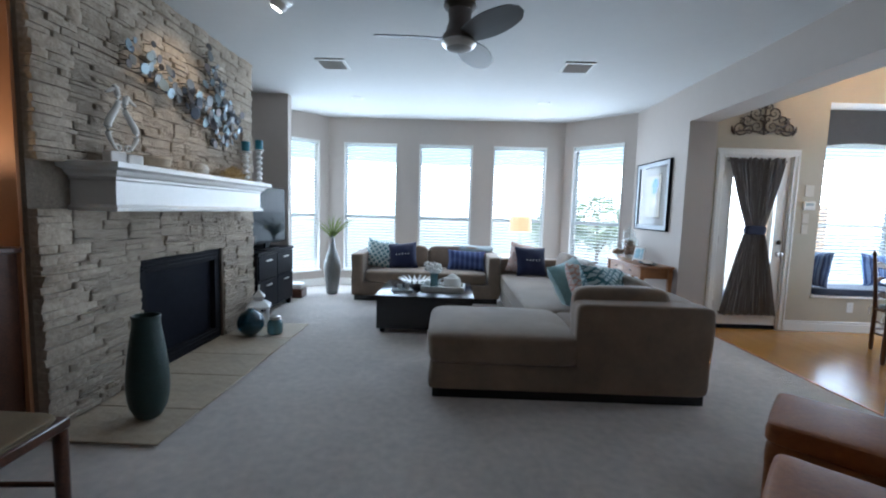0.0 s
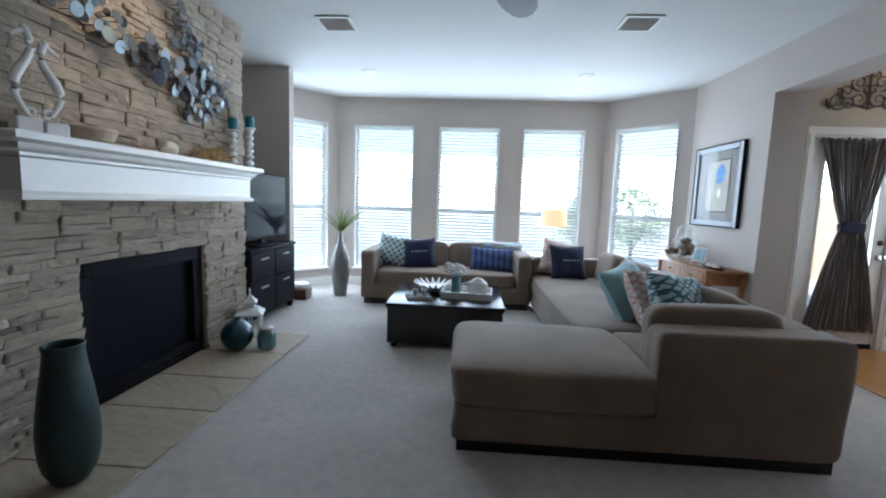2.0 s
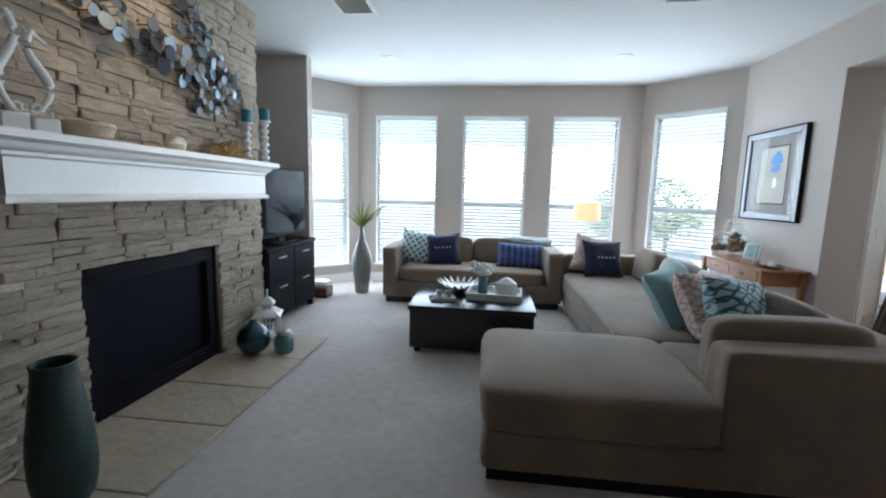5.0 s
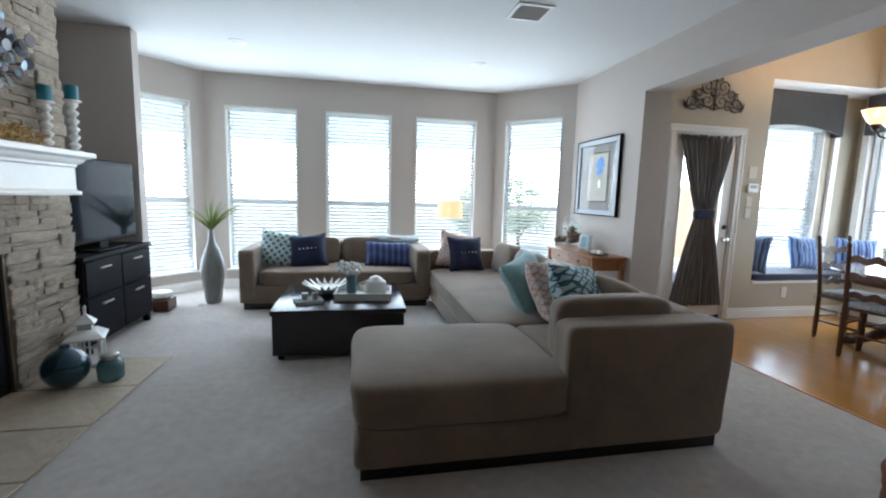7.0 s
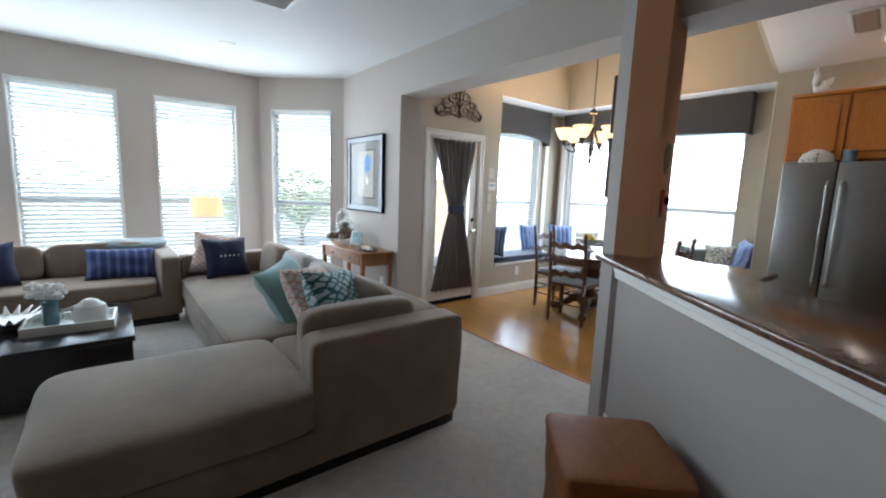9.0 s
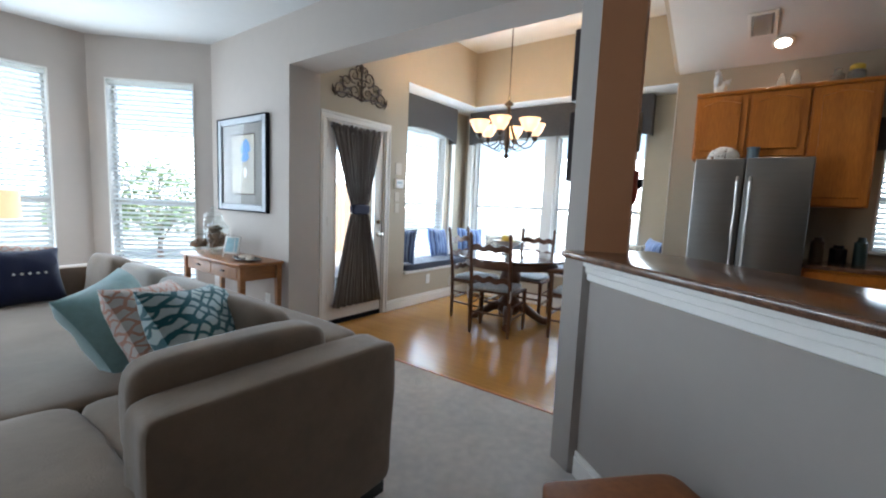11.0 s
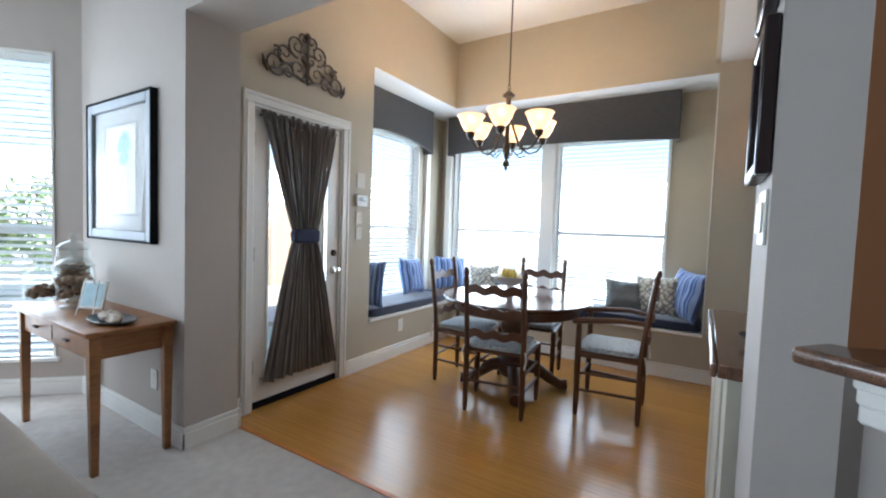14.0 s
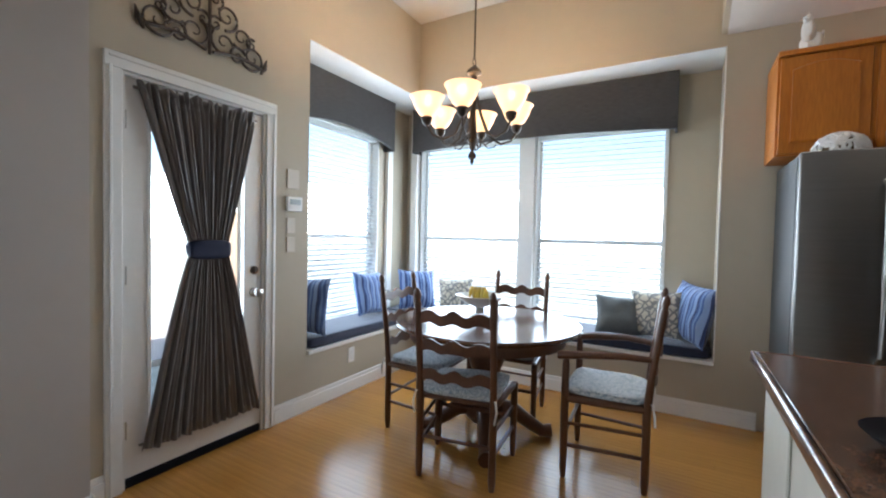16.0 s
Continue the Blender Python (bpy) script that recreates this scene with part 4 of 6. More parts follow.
# ---- coffee table and what stands on it ----
table = thing("coffee_table", "low square espresso-stained coffee table on casters", "coffee table")
part("tabletop", boxes((-0.52, 0.52, 3.26, 4.24, 0.365, 0.405), bevel=0.005, segments=2), DARKWOOD, table)
part("apron_box", boxes((-0.505, 0.505, 3.275, 4.225, 0.045, 0.365), bevel=0.003), DARKWOOD, table)
for x in (-0.45, 0.45):
    for y in (3.33, 4.17):
        part("caster", lathe([(0.022, 0), (0.026, 0.008), (0.026, 0.03), (0.014, 0.034), (0.014, 0.045)], 14, at=(x, y, 0)), BLACK, table)
tray = thing("serving_tray", "white wooden serving tray with raised rim on the table", "tray", pose(0.19, 3.70, 0.405, 0, 0, -4))
part("tray_base", boxes((-0.24, 0.24, -0.17, 0.17, 0, 0.012)), WHITECER, tray)
for x0, x1, y0, y1 in ((-0.24, 0.24, -0.17, -0.155), (-0.24, 0.24, 0.155, 0.17), (-0.24, -0.225, -0.155, 0.155), (0.225, 0.24, -0.155, 0.155)):
    part("rim", boxes((x0, x1, y0, y1, 0.012, 0.06), bevel=0.003), WHITECER, tray)
pot = thing("teapot", "white rounded ceramic teapot standing on the tray", "teapot", pose(0.29, 3.68, 0.417) @ Matrix.Diagonal((1.25, 1.1, 1.35, 1)))
part("body", lathe([(0.045, 0), (0.075, 0.015), (0.082, 0.055), (0.07, 0.095), (0.045, 0.11), (0.04, 0.118), (0.01, 0.13)], 26), WHITECER, pot)
part("handle", tube([(-0.07, 0, 0.03), (-0.115, 0, 0.04), (-0.12, 0, 0.075), (-0.06, 0, 0.095)], 0.009, 8), WHITECER, pot)
flowers = thing("flower_vase", "small clear vase of white hydrangea flowers on the tray", "flowers", pose(0.08, 3.74, 0.417) @ Matrix.Scale(1.4, 4))
part("vase_body", lathe([(0.028, 0), (0.034, 0.02), (0.030, 0.09), (0.036, 0.12)], 18), AQUAJAR, flowers)
rng = random.Random(8)
for k in range(4):
    bm = bmesh.new()
    c = Vector((rng.uniform(-0.05, 0.05), rng.uniform(-0.05, 0.05), 0.155 + 0.02 * (k % 2)))
    for j in range(38):
        d = Vector((rng.gauss(0, 1), rng.gauss(0, 1), rng.gauss(0, 1))).normalized()
        bmesh.ops.create_icosphere(bm, subdivisions=1, radius=rng.uniform(0.009, 0.014), matrix=Matrix.Translation(c + d * 0.034))
    part("blossom", bm, WHITECER, flowers)
bowl = thing("spiky_bowl", "silver bowl with pointed petal rim on the table", "bowl", pose(-0.14, 3.84, 0.405))
part("dish", lathe([(0.05, 0), (0.06, 0.012), (0.10, 0.035), (0.15, 0.06), (0.145, 0.063), (0.09, 0.042), (0.01, 0.02)], 30), SILVER, bowl)
petal = boxes((0.13, 0.215, -0.018, 0.018, 0.056, 0.064), bevel=0.004)
for v in petal.verts:
    s = (v.co.x - 0.13) / 0.085
    v.co.y *= 1.15 - s
    v.co.z += 0.045 * s
petal_me = finish("petal", petal, SILVER)
for k in range(18):
    o = new("petal", petal_me)
    o.parent = bowl
    o.matrix_basis = pose(0, 0, 0, 0, 0, 20 * k)
book = thing("book_stack", "flat grey book under small glasses on the table", "book", pose(-0.26, 3.50, 0.405, 0, 0, 16))
part("pages", boxes((-0.105, 0.103, -0.075, 0.075, 0.004, 0.022)), WHITECER, book)
part("cover", boxes((-0.11, 0.11, -0.08, 0.08, 0.0, 0.004), (-0.11, 0.11, -0.08, 0.08, 0.022, 0.026), (-0.112, -0.106, -0.08, 0.08, 0.0, 0.026)), GREYCLOTH, book)
for dx, dy in ((-0.03, 0.01), (0.05, 0.02)):
    thing("tealight_glass", "small clear tealight glass on the book", "candle holder", pose(-0.26 + dx, 3.50 + dy, 0.431), "tealight glasses", lathe([(0.022, 0), (0.028, 0.055), (0.025, 0.055), (0.02, 0.006), (0.002, 0.006)], 16), SILVER)

# ---- lamp and end table between the sofas ----
side = thing("end_table", "small dark wooden end table in the sofa corner", "end table", pose(1.32, 5.42, 0))
part("top", boxes((-0.24, 0.24, -0.24, 0.24, 0.60, 0.64), bevel=0.006), WHITECER, side)
for x in (-0.2, 0.2):
    for y in (-0.2, 0.2):
        part("leg", boxes((x - 0.02, x + 0.02, y - 0.02, y + 0.02, 0, 0.6), bevel=0.003), DARKWOOD, side)
lamp = thing("table_lamp", "table lamp with glass base and lit tan drum shade", "lamp", pose(1.32, 5.42, 0.64))
part("foot", lathe([(0.075, 0), (0.075, 0.018), (0.03, 0.025)], 24), NICKEL, lamp)
part("stem", lathe([(0.022, 0.025), (0.035, 0.09), (0.022, 0.17), (0.035, 0.25), (0.012, 0.34), (0.012, 0.40)], 20), CLEAR, lamp)
sh = lathe([(0.165, 0.385), (0.165, 0.387), (0.158, 0.605), (0.156, 0.605), (0.163, 0.385)], 36)
part("shade", sh, SHADE, lamp)
bulb("lamp_bulb", (1.32, 5.42, 1.13), 1.6, WARM, 0.03)

# ---- console, jars, frame, platter ----
con = thing("console_table", "honey-stained wooden console table with two drawers against the wall", "console table", pose(2.66, 4.41, 0))
part("tabletop", boxes((-0.175, 0.235, -0.54, 0.56, 0.70, 0.725), bevel=0.006, segments=2), PINE, con)
part("apron", boxes((-0.135, -0.115, -0.49, 0.51, 0.575, 0.70), (0.185, 0.205, -0.49, 0.51, 0.575, 0.70), (-0.115, 0.185, -0.49, -0.47, 0.575, 0.70), (-0.115, 0.185, 0.49, 0.51, 0.575, 0.70)), PINE, con)
for a, b in ((-0.44, 0.005), (0.015, 0.46)):
    d = part("drawer", boxes((-0.143, -0.134, a, b, 0.592, 0.688), bevel=0.003), PINE, con)
    part("pull", boxes((-0.162, -0.143, (a + b) / 2 - 0.03, (a + b) / 2 + 0.03, 0.632, 0.645), bevel=0.004), BRONZE, d)
for x in (-0.13, 0.2):
    for y in (-0.495, 0.515):
        bm = boxes((x - 0.025, x + 0.025, y - 0.025, y + 0.025, 0, 0.699), bevel=0.002)
        for v in bm.verts:
            if v.co.z < 0.35:
                v.co.x, v.co.y = x + (v.co.x - x) * 0.62, y + (v.co.y - y) * 0.62
        part("leg", bm, PINE, con)


def shell_jar(m, r, h, seed):
    root = thing("apothecary_jar", "clear glass lidded jar half full of sea shells", "jar", m, "apothecary jars")
    body = part("glass_body", lathe([(r * 0.7, 0), (r * 0.75, 0.012), (r * 0.3, 0.03), (r * 0.95, 0.06), (r, h * 0.75), (r * 0.9, h)], 24), CLEAR, root)
    body.visible_shadow = False
    lid = part("lid", lathe([(r * 0.95, h), (r * 0.97, h + 0.012), (r * 0.6, h + 0.045), (r * 0.16, h + 0.06), (r * 0.28, h + 0.085), (r * 0.05, h + 0.11)], 20), CLEAR, root)
    lid.visible_shadow = False
    rg = random.Random(seed)
    bm = bmesh.new()
    for k in range(int(420 * h)):
        a, q = rg.uniform(0, 6.28), r * 0.80 * math.sqrt(rg.random())
        bmesh.ops.create_icosphere(bm, subdivisions=1, radius=rg.uniform(0.014, 0.024), matrix=Matrix.Translation((q * math.cos(a), q * math.sin(a), rg.uniform(0.075, h * 0.72))) @ Matrix.Diagonal((1, 0.7, rg.uniform(0.5, 1.1), 1)))
    tagged(part("shells", bm, BROWNSHELL, root, "brown and cream sea shells"), kind="stuff")


shell_jar(pose(2.74, 4.83, 0.725), 0.09, 0.34, 1)
shell_jar(pose(2.68, 4.62, 0.725), 0.10, 0.25, 2)
shell_jar(pose(2.56, 4.76, 0.725), 0.075, 0.18, 3)
easel = thing("photo_frame", "small white framed print on a little easel", "photo frame", pose(2.66, 4.36, 0.725, 0, 0, -62))
part("frame", boxes((-0.075, 0.075, 0.0, 0.014, 0.03, 0.19), bevel=0.003), WHITECER, easel, m=pose(0, 0, 0, -14, 0, 0))
part("print", boxes((-0.06, 0.06, -0.002, -0.0005, 0.045, 0.175)), material("pale_blue_print", (0.36, 0.55, 0.62), 0.2, vary=0.2, scale=20), easel, m=pose(0, 0, 0, -14, 0, 0))
for x in (-0.05, 0.05):
    part("easel_leg", tube([(x, -0.03, 0.0), (x * 0.8, 0.03, 0.2)], 0.004, 6), WHITECER, easel)
part("easel_leg", tube([(0, 0.09, 0.0), (0, 0.03, 0.2)], 0.004, 6), WHITECER, easel)
plat = thing("shell_platter", "long dark wooden platter on the console", "platter", pose(2.66, 4.06, 0.725, 0, 0, 90))
bm = lathe([(0.10, 0), (0.13, 0.006), (0.17, 0.02), (0.165, 0.024), (0.10, 0.010), (0.002, 0.008)], 30)
for v in bm.verts:
    v.co.y *= 0.55
part("dish", bm, DARKWOOD, plat)
rng = random.Random(4)
for k in range(7):
    bm = lathe([(0.006, 0), (0.024, 0.008), (0.026, 0.02), (0.012, 0.036), (0.002, 0.04)], 9)
    thing("sea_shell", "pale cream sea shell lying on the platter", "shell", pose(2.66 + rng.uniform(-0.035, 0.035), 3.96 + 0.034 * k, 0.736, rng.uniform(-25, 25), rng.uniform(-25, 25), rng.uniform(0, 360)), "shells on the platter", bm, SHELL)

# ---- framed picture ----
PAINTING = material("watercolour_print", (0.38, 0.34, 0.25), 0.5, vary=0.2, scale=3.0, second=(0.42, 0.40, 0.34), mottle=0.9)
MAT_BOARD = material("grey_mat_board", (0.27, 0.262, 0.245), 0.8, vary=0.04)
pic = thing("framed_picture", "silver framed flower print behind glass on the wall", "picture", pose(2.905, 4.56, 1.14))
part("frame", boxes((-0.035, -0.001, -0.435, -0.375, 0, 0.87), (-0.035, -0.001, 0.375, 0.435, 0, 0.87), (-0.035, -0.001, -0.375, 0.375, 0, 0.06), (-0.035, -0.001, -0.375, 0.375, 0.81, 0.87), bevel=0.006), material("brushed_silver_frame", (0.30, 0.32, 0.34), 0.5, 0.3, vary=0.08, scale=12), pic)
part("frame_side", boxes((-0.040, -0.001, -0.445, -0.4355, -0.01, 0.88), (-0.040, -0.001, 0.4355, 0.445, -0.01, 0.88), (-0.040, -0.001, -0.4355, 0.4355, -0.01, -0.0005), (-0.040, -0.001, -0.4355, 0.4355, 0.8705, 0.88)), BLACK, pic)
part("mat_board", boxes((-0.012, -0.004, -0.375, 0.375, 0.06, 0.81)), MAT_BOARD, pic)
part("print", boxes((-0.0145, -0.0125, -0.21, 0.21, 0.16, 0.71)), PAINTING, pic)
part("print_border", boxes((-0.016, -0.0147, -0.222, -0.208, 0.148, 0.722), (-0.016, -0.0147, 0.208, 0.222, 0.148, 0.722), (-0.016, -0.0147, -0.208, 0.208, 0.148, 0.162), (-0.016, -0.0147, -0.208, 0.208, 0.708, 0.722)), BRONZE, pic)
for cy, cz, a in ((-0.06, 0.56, 0), (-0.02, 0.60, 40), (-0.09, 0.61, -35), (-0.05, 0.50, 80)):
    bm = lathe([(1.0, -0.5), (1.0, 0.5)], 16)
    part("blue_petal", bm, material("blue_watercolour", (0.10, 0.28, 0.60), 0.6, vary=0.3, scale=18), pic, m=Matrix.Translation((-0.0153 - 0.0002 * a / 40, cy, cz)) @ pose(0, 0, 0, a, 0, 0) @ pose(0, 0, 0, 0, 90, 0) @ Matrix.Diagonal((0.075, 0.038, 0.0006, 1)))
part("pale_blossom", lathe([(1.0, -0.5), (1.0, 0.5)], 16), WHITECER, pic, m=Matrix.Translation((-0.0152, -0.05, 0.36)) @ pose(0, 0, 0, 0, 90, 0) @ Matrix.Diagonal((0.05, 0.03, 0.0006, 1)))
pane = part("picture_glass", boxes((-0.022, -0.020, -0.375, 0.375, 0.06, 0.81)), PICGLASS, pic)
pane.visible_shadow = False

# ---- ceiling fan, vents, recessed lights ----
fan = thing("ceiling_fan", "brushed nickel hugger ceiling fan with three grey blades", "ceiling fan", pose(0.27, 2.08, TOP))
part("canopy", lathe([(0.115, 0), (0.12, -0.03), (0.09, -0.06)], 32), BRONZE, fan)
part("motor_housing", lathe([(0.088, -0.06), (0.078, -0.13), (0.10, -0.21), (0.122, -0.24), (0.122, -0.275)], 32), material("dark_brushed_steel", (0.13, 0.11, 0.10), 0.35, 0.8, vary=0.12, scale=5), fan)
part("light_ring", lathe([(0.123, -0.275), (0.126, -0.29), (0.10, -0.315), (0.09, -0.318)], 32), NICKEL, fan)
part("light_lens", lathe([(0.089, -0.319), (0.05, -0.33), (0.002, -0.333)], 28), MAT_BOARD, fan)
for ang in (184, 307, 66):
    bm = bmesh.new()
    n = 12
    rows = []
    for k in range(n + 1):
        s = k / n
        half = 0.052 + 0.05 * math.sin(math.pi * min(1, s * 0.85 + 0.12)) if s < 0.97 else 0.05
        half *= 1 - max(0, (s - 0.8) / 0.2) ** 3 * 0.55
        x = 0.11 + 0.50 * s
        rows.append([bm.verts.new((x, sy * half, -0.255 + sz - sy * half * 0.30)) for sy, sz in ((-1, 0.004), (1, 0.004), (1, -0.004), (-1, -0.004))])
    for a, b in zip(rows, rows[1:]):
        for k in range(4):
            bm.faces.new((a[k], a[(k + 1) % 4], b[(k + 1) % 4], b[k]))
    bm.faces.new(rows[0][::-1])
    bm.faces.new(rows[-1])
    part("blade", bm, FANBLADE, fan, m=pose(0, 0, 0, 0, 0, ang))


def vent(m, group="ceiling vents", w=0.30, d=0.30):
    root = thing("ceiling_vent", "square white metal ceiling air vent with slats", "air vent", m, group)
    part("frame", boxes((-w / 2, w / 2, -d / 2, -d / 2 + 0.03, -0.012, 0.0), (-w / 2, w / 2, d / 2 - 0.03, d / 2, -0.012, 0.0), (-w / 2, -w / 2 + 0.03, -d / 2 + 0.03, d / 2 - 0.03, -0.012, 0.0), (w / 2 - 0.03, w / 2, -d / 2 + 0.03, d / 2 - 0.03, -0.012, 0.0), bevel=0.003), VENTM, root)
    part("backing", boxes((-w / 2 + 0.03, w / 2 - 0.03, -d / 2 + 0.03, d / 2 - 0.03, -0.004, -0.001)), DARKGAP, root)
    for k in range(7):
        y = -d / 2 + 0.055 + k * (d - 0.11) / 6
        part("slat", boxes((-w / 2 + 0.03, w / 2 - 0.03, -0.012, 0.012, -0.001, 0.001)), VENTM, root, m=Matrix.Translation((0, y, -0.014)) @ pose(0, 0, 0, -38, 0, 0))


vent(pose(-1.02, 3.43, TOP))
vent(pose(1.48, 3.36, TOP))


def can_light(m, label="recessed white ceiling downlight, switched off", lens=None):
    root = thing("recessed_light", label, "ceiling light", m, "recessed lights")
    part("trim_ring", lathe([(0.055, -0.001), (0.085, -0.001), (0.085, -0.007), (0.06, -0.012)], 28), TRIM, root)
    part("lens", lathe([(0.001, -0.003), (0.059, -0.003), (0.059, -0.013), (0.04, -0.019), (0.001, -0.021)], 24), lens or VENTM, root)


can_light(pose(-1.06, 4.75, TOP))
can_light(pose(1.46, 4.79, TOP))
eye = thing("eyeball_spotlight", "lit white eyeball spotlight aimed at the stone wall", "ceiling light", pose(-1.04, 2.12, TOP))
part("trim_ring", lathe([(0.05, 0), (0.085, -0.002), (0.08, -0.012), (0.06, -0.016)], 28), TRIM, eye)
part("eyeball", lathe([(0.055, 0.0), (0.058, -0.03), (0.045, -0.055), (0.04, -0.055)], 24), TRIM, eye, m=pose(0, 0, -0.005, 0, 32, 0))
part("lens", lathe([(0.001, -0.057), (0.039, -0.057), (0.039, -0.060), (0.001, -0.060)], 20), SPOTGLOW, eye, m=pose(0, 0, -0.005, 0, 32, 0))
spot("eyeball_beam", (-1.10, 2.12, 2.70), (-1.97, 2.3, 1.9), 8, (1, 0.74, 0.46), 75)

# ---- bar half wall with ledge ----
BAR0, BAR1 = (2.73, 1.162), (1.23, -0.688)
bar_m, bar_len = run_matrix(BAR0, BAR1)
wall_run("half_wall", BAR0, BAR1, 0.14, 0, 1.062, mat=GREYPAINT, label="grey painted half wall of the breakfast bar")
bar_trim = structure("bar_moulding", boxes((0, bar_len, -0.022, 0, 0.962, 0.997), (0, bar_len, -0.032, 0, 0.997, 1.027), (0, bar_len, -0.045, 0, 1.027, 1.062), bevel=0.005), TRIM, "white stepped moulding under the bar ledge", "moulding")
bar_trim.matrix_basis = bar_m
ledge = structure("bar_ledge", boxes((-0.05, bar_len, -0.13, 0.36, 1.063, 1.095), bevel=0.010, segments=3), GRANITE, "polished brown granite ledge on the half wall", "counter ledge")
ledge.matrix_basis = bar_m
baseboard(BAR0, BAR1)


ALMOND = material("almond_plastic", (0.56, 0.51, 0.43), 0.45, vary=0.04)


def wall_plate(name, m, w, h, label, category, slots=True):
    root = thing(name, label, category, m)
    part("plate", boxes((-w / 2, w / 2, -0.007, 0, -h / 2, h / 2), bevel=0.002), TRIM if slots else ALMOND, root)
    if slots:
        for z in (-0.022, 0.022):
            part("socket", boxes((-0.014, 0.014, -0.010, -0.007, z - 0.014, z + 0.014), bevel=0.002), WHITECER, root)


wall_plate("wall_outlet", bar_m @ Matrix.Translation((1.40, 0, 0.33)), 0.075, 0.12, "white electrical outlet on the half wall", "outlet")
wall_plate("wall_outlet", pose(5.03, 3.955, 0.30), 0.075, 0.12, "white electrical outlet under the window seat", "outlet")
wall_plate("wall_outlet", pose(2.905, 4.15, 0.33, 0, 0, -90), 0.075, 0.12, "white electrical outlet behind the console table", "outlet")

# ornaments on the column
WREATH = material("pale_bronze_wire", (0.40, 0.30, 0.20), 0.45, 0.4, vary=0.2, scale=20)
orn = thing("metal_wreath", "small oval bronze wire wreath hung on the column", "wall ornament", pose(2.945, 1.0665, 1.66, 0, 0, 8.1))
part("ring", tube([(0.045 * math.cos(a), -0.012, 0.085 * math.sin(a)) for a in [0.3927 * k for k in range(17)]], 0.008, 8), WREATH, orn)
part("scroll", tube([(0.028 * math.cos(a) * (1 - a / 14), -0.012, 0.05 * math.sin(a)) for a in [0.5 * k for k in range(18)]], 0.004, 6), WREATH, orn)
red = thing("red_ornament", "small red and dark hanging ornament on the column", "wall ornament", pose(2.925, 1.0636, 1.40, 0, 0, 8.1))
part("body", rounded(0.05, 0.025, 0.16, 4, 4, at=(0, -0.014, -0.08)), material("red_enamel", (0.60, 0.10, 0.05), 0.4, vary=0.2), red)
part("bow", rounded(0.04, 0.03, 0.05, 3, 4, at=(0.02, -0.028, -0.01)), BLACK, red)
PHOTO = material("dim_photograph", (0.10, 0.09, 0.085), 0.06, vary=0.4, scale=9)
GLOSSBLACK = material("dark_frame", (0.02, 0.012, 0.014), 0.3, vary=0.15)
for z0, z1 in ((1.42, 1.75), (1.80, 2.13)):
    fr = thing("small_picture", "small dark framed photograph behind glass on the column", "picture", pose(2.93, 1.312, z0), "pictures on the column")
    hh = z1 - z0
    part("frame", boxes((-0.13, -0.10, 0.001, 0.03, 0, hh), (0.10, 0.13, 0.001, 0.03, 0, hh), (-0.10, 0.10, 0.001, 0.03, 0, 0.03), (-0.10, 0.10, 0.001, 0.03, hh - 0.03, hh), bevel=0.004), GLOSSBLACK, fr)
    part("photograph", boxes((-0.10, 0.10, 0.002, 0.012, 0.03, hh - 0.03)), PHOTO, fr)
sw = thing("light_switch", "white double rocker light switch on the column", "light switch", pose(2.87, 1.312, 1.33))
part("plate", boxes((-0.05, 0.05, 0, 0.007, -0.06, 0.06), bevel=0.002), TRIM, sw)
for x in (-0.024, 0.024):
    part("rocker", boxes((x - 0.016, x + 0.016, 0.007, 0.013, -0.035, 0.035), bevel=0.003), WHITECER, sw)

# ---- patio door ----
door = tagged(new("door_1"), "white patio door with a full glass light and gathered grey curtain", "door", kind="structure")
door.matrix_basis = pose(-0.035, 0, 0)
part("casing", boxes((3.355, 3.43, 3.938, 3.955, 0, 2.05), (4.23, 4.305, 3.938, 3.955, 0, 2.05), (3.355, 4.305, 3.938, 3.955, 2.05, 2.125), bevel=0.004), TRIM, door)
part("casing_bead", boxes((3.372, 3.386, 3.930, 3.938, 0, 2.06), (4.274, 4.288, 3.930, 3.938, 0, 2.06), (3.372, 4.288, 3.930, 3.938, 2.095, 2.11), bevel=0.003), TRIM, door)
part("jamb", boxes((3.43, 3.445, 3.956, 4.11, 0, 2.05), (4.215, 4.23, 3.956, 4.11, 0, 2.05), (3.445, 4.215, 3.956, 4.11, 2.035, 2.05)), TRIM, door)
slab = part("door_slab", boxes((3.448, 3.555, 3.972, 4.014, 0.05, 2.03), (4.105, 4.212, 3.972, 4.014, 0.05, 2.03), (3.555, 4.105, 3.972, 4.014, 0.05, 0.27), (3.555, 4.105, 3.972, 4.014, 1.91, 2.03)), TRIM, door)
part("glazing_bead", boxes((3.548, 3.568, 3.964, 3.972, 0.262, 1.918), (4.092, 4.112, 3.964, 3.972, 0.262, 1.918), (3.568, 4.092, 3.964, 3.972, 0.262, 0.282), (3.568, 4.092, 3.964, 3.972, 1.898, 1.918), bevel=0.003), TRIM, slab)
gp = part("glass", boxes((3.555, 4.105, 3.990, 3.996, 0.27, 1.91)), GLASS, slab)
gp.visible_shadow = False
part("sweep", boxes((3.446, 4.214, 3.962, 4.06, 0.0, 0.048), bevel=0.004), BLACK, door, "black rubber threshold")
for z in (0.25, 1.02, 1.78):
    part("hinge", boxes((3.436, 3.456, 3.958, 3.971, z, z + 0.09), bevel=0.003), NICKEL, door)
part("deadbolt", lathe([(0.026, 0), (0.026, 0.012), (0.016, 0.02), (0.014, 0.028)], 20), BRONZE, slab, m=pose(4.165, 3.972, 1.05, 90, 0, 0))
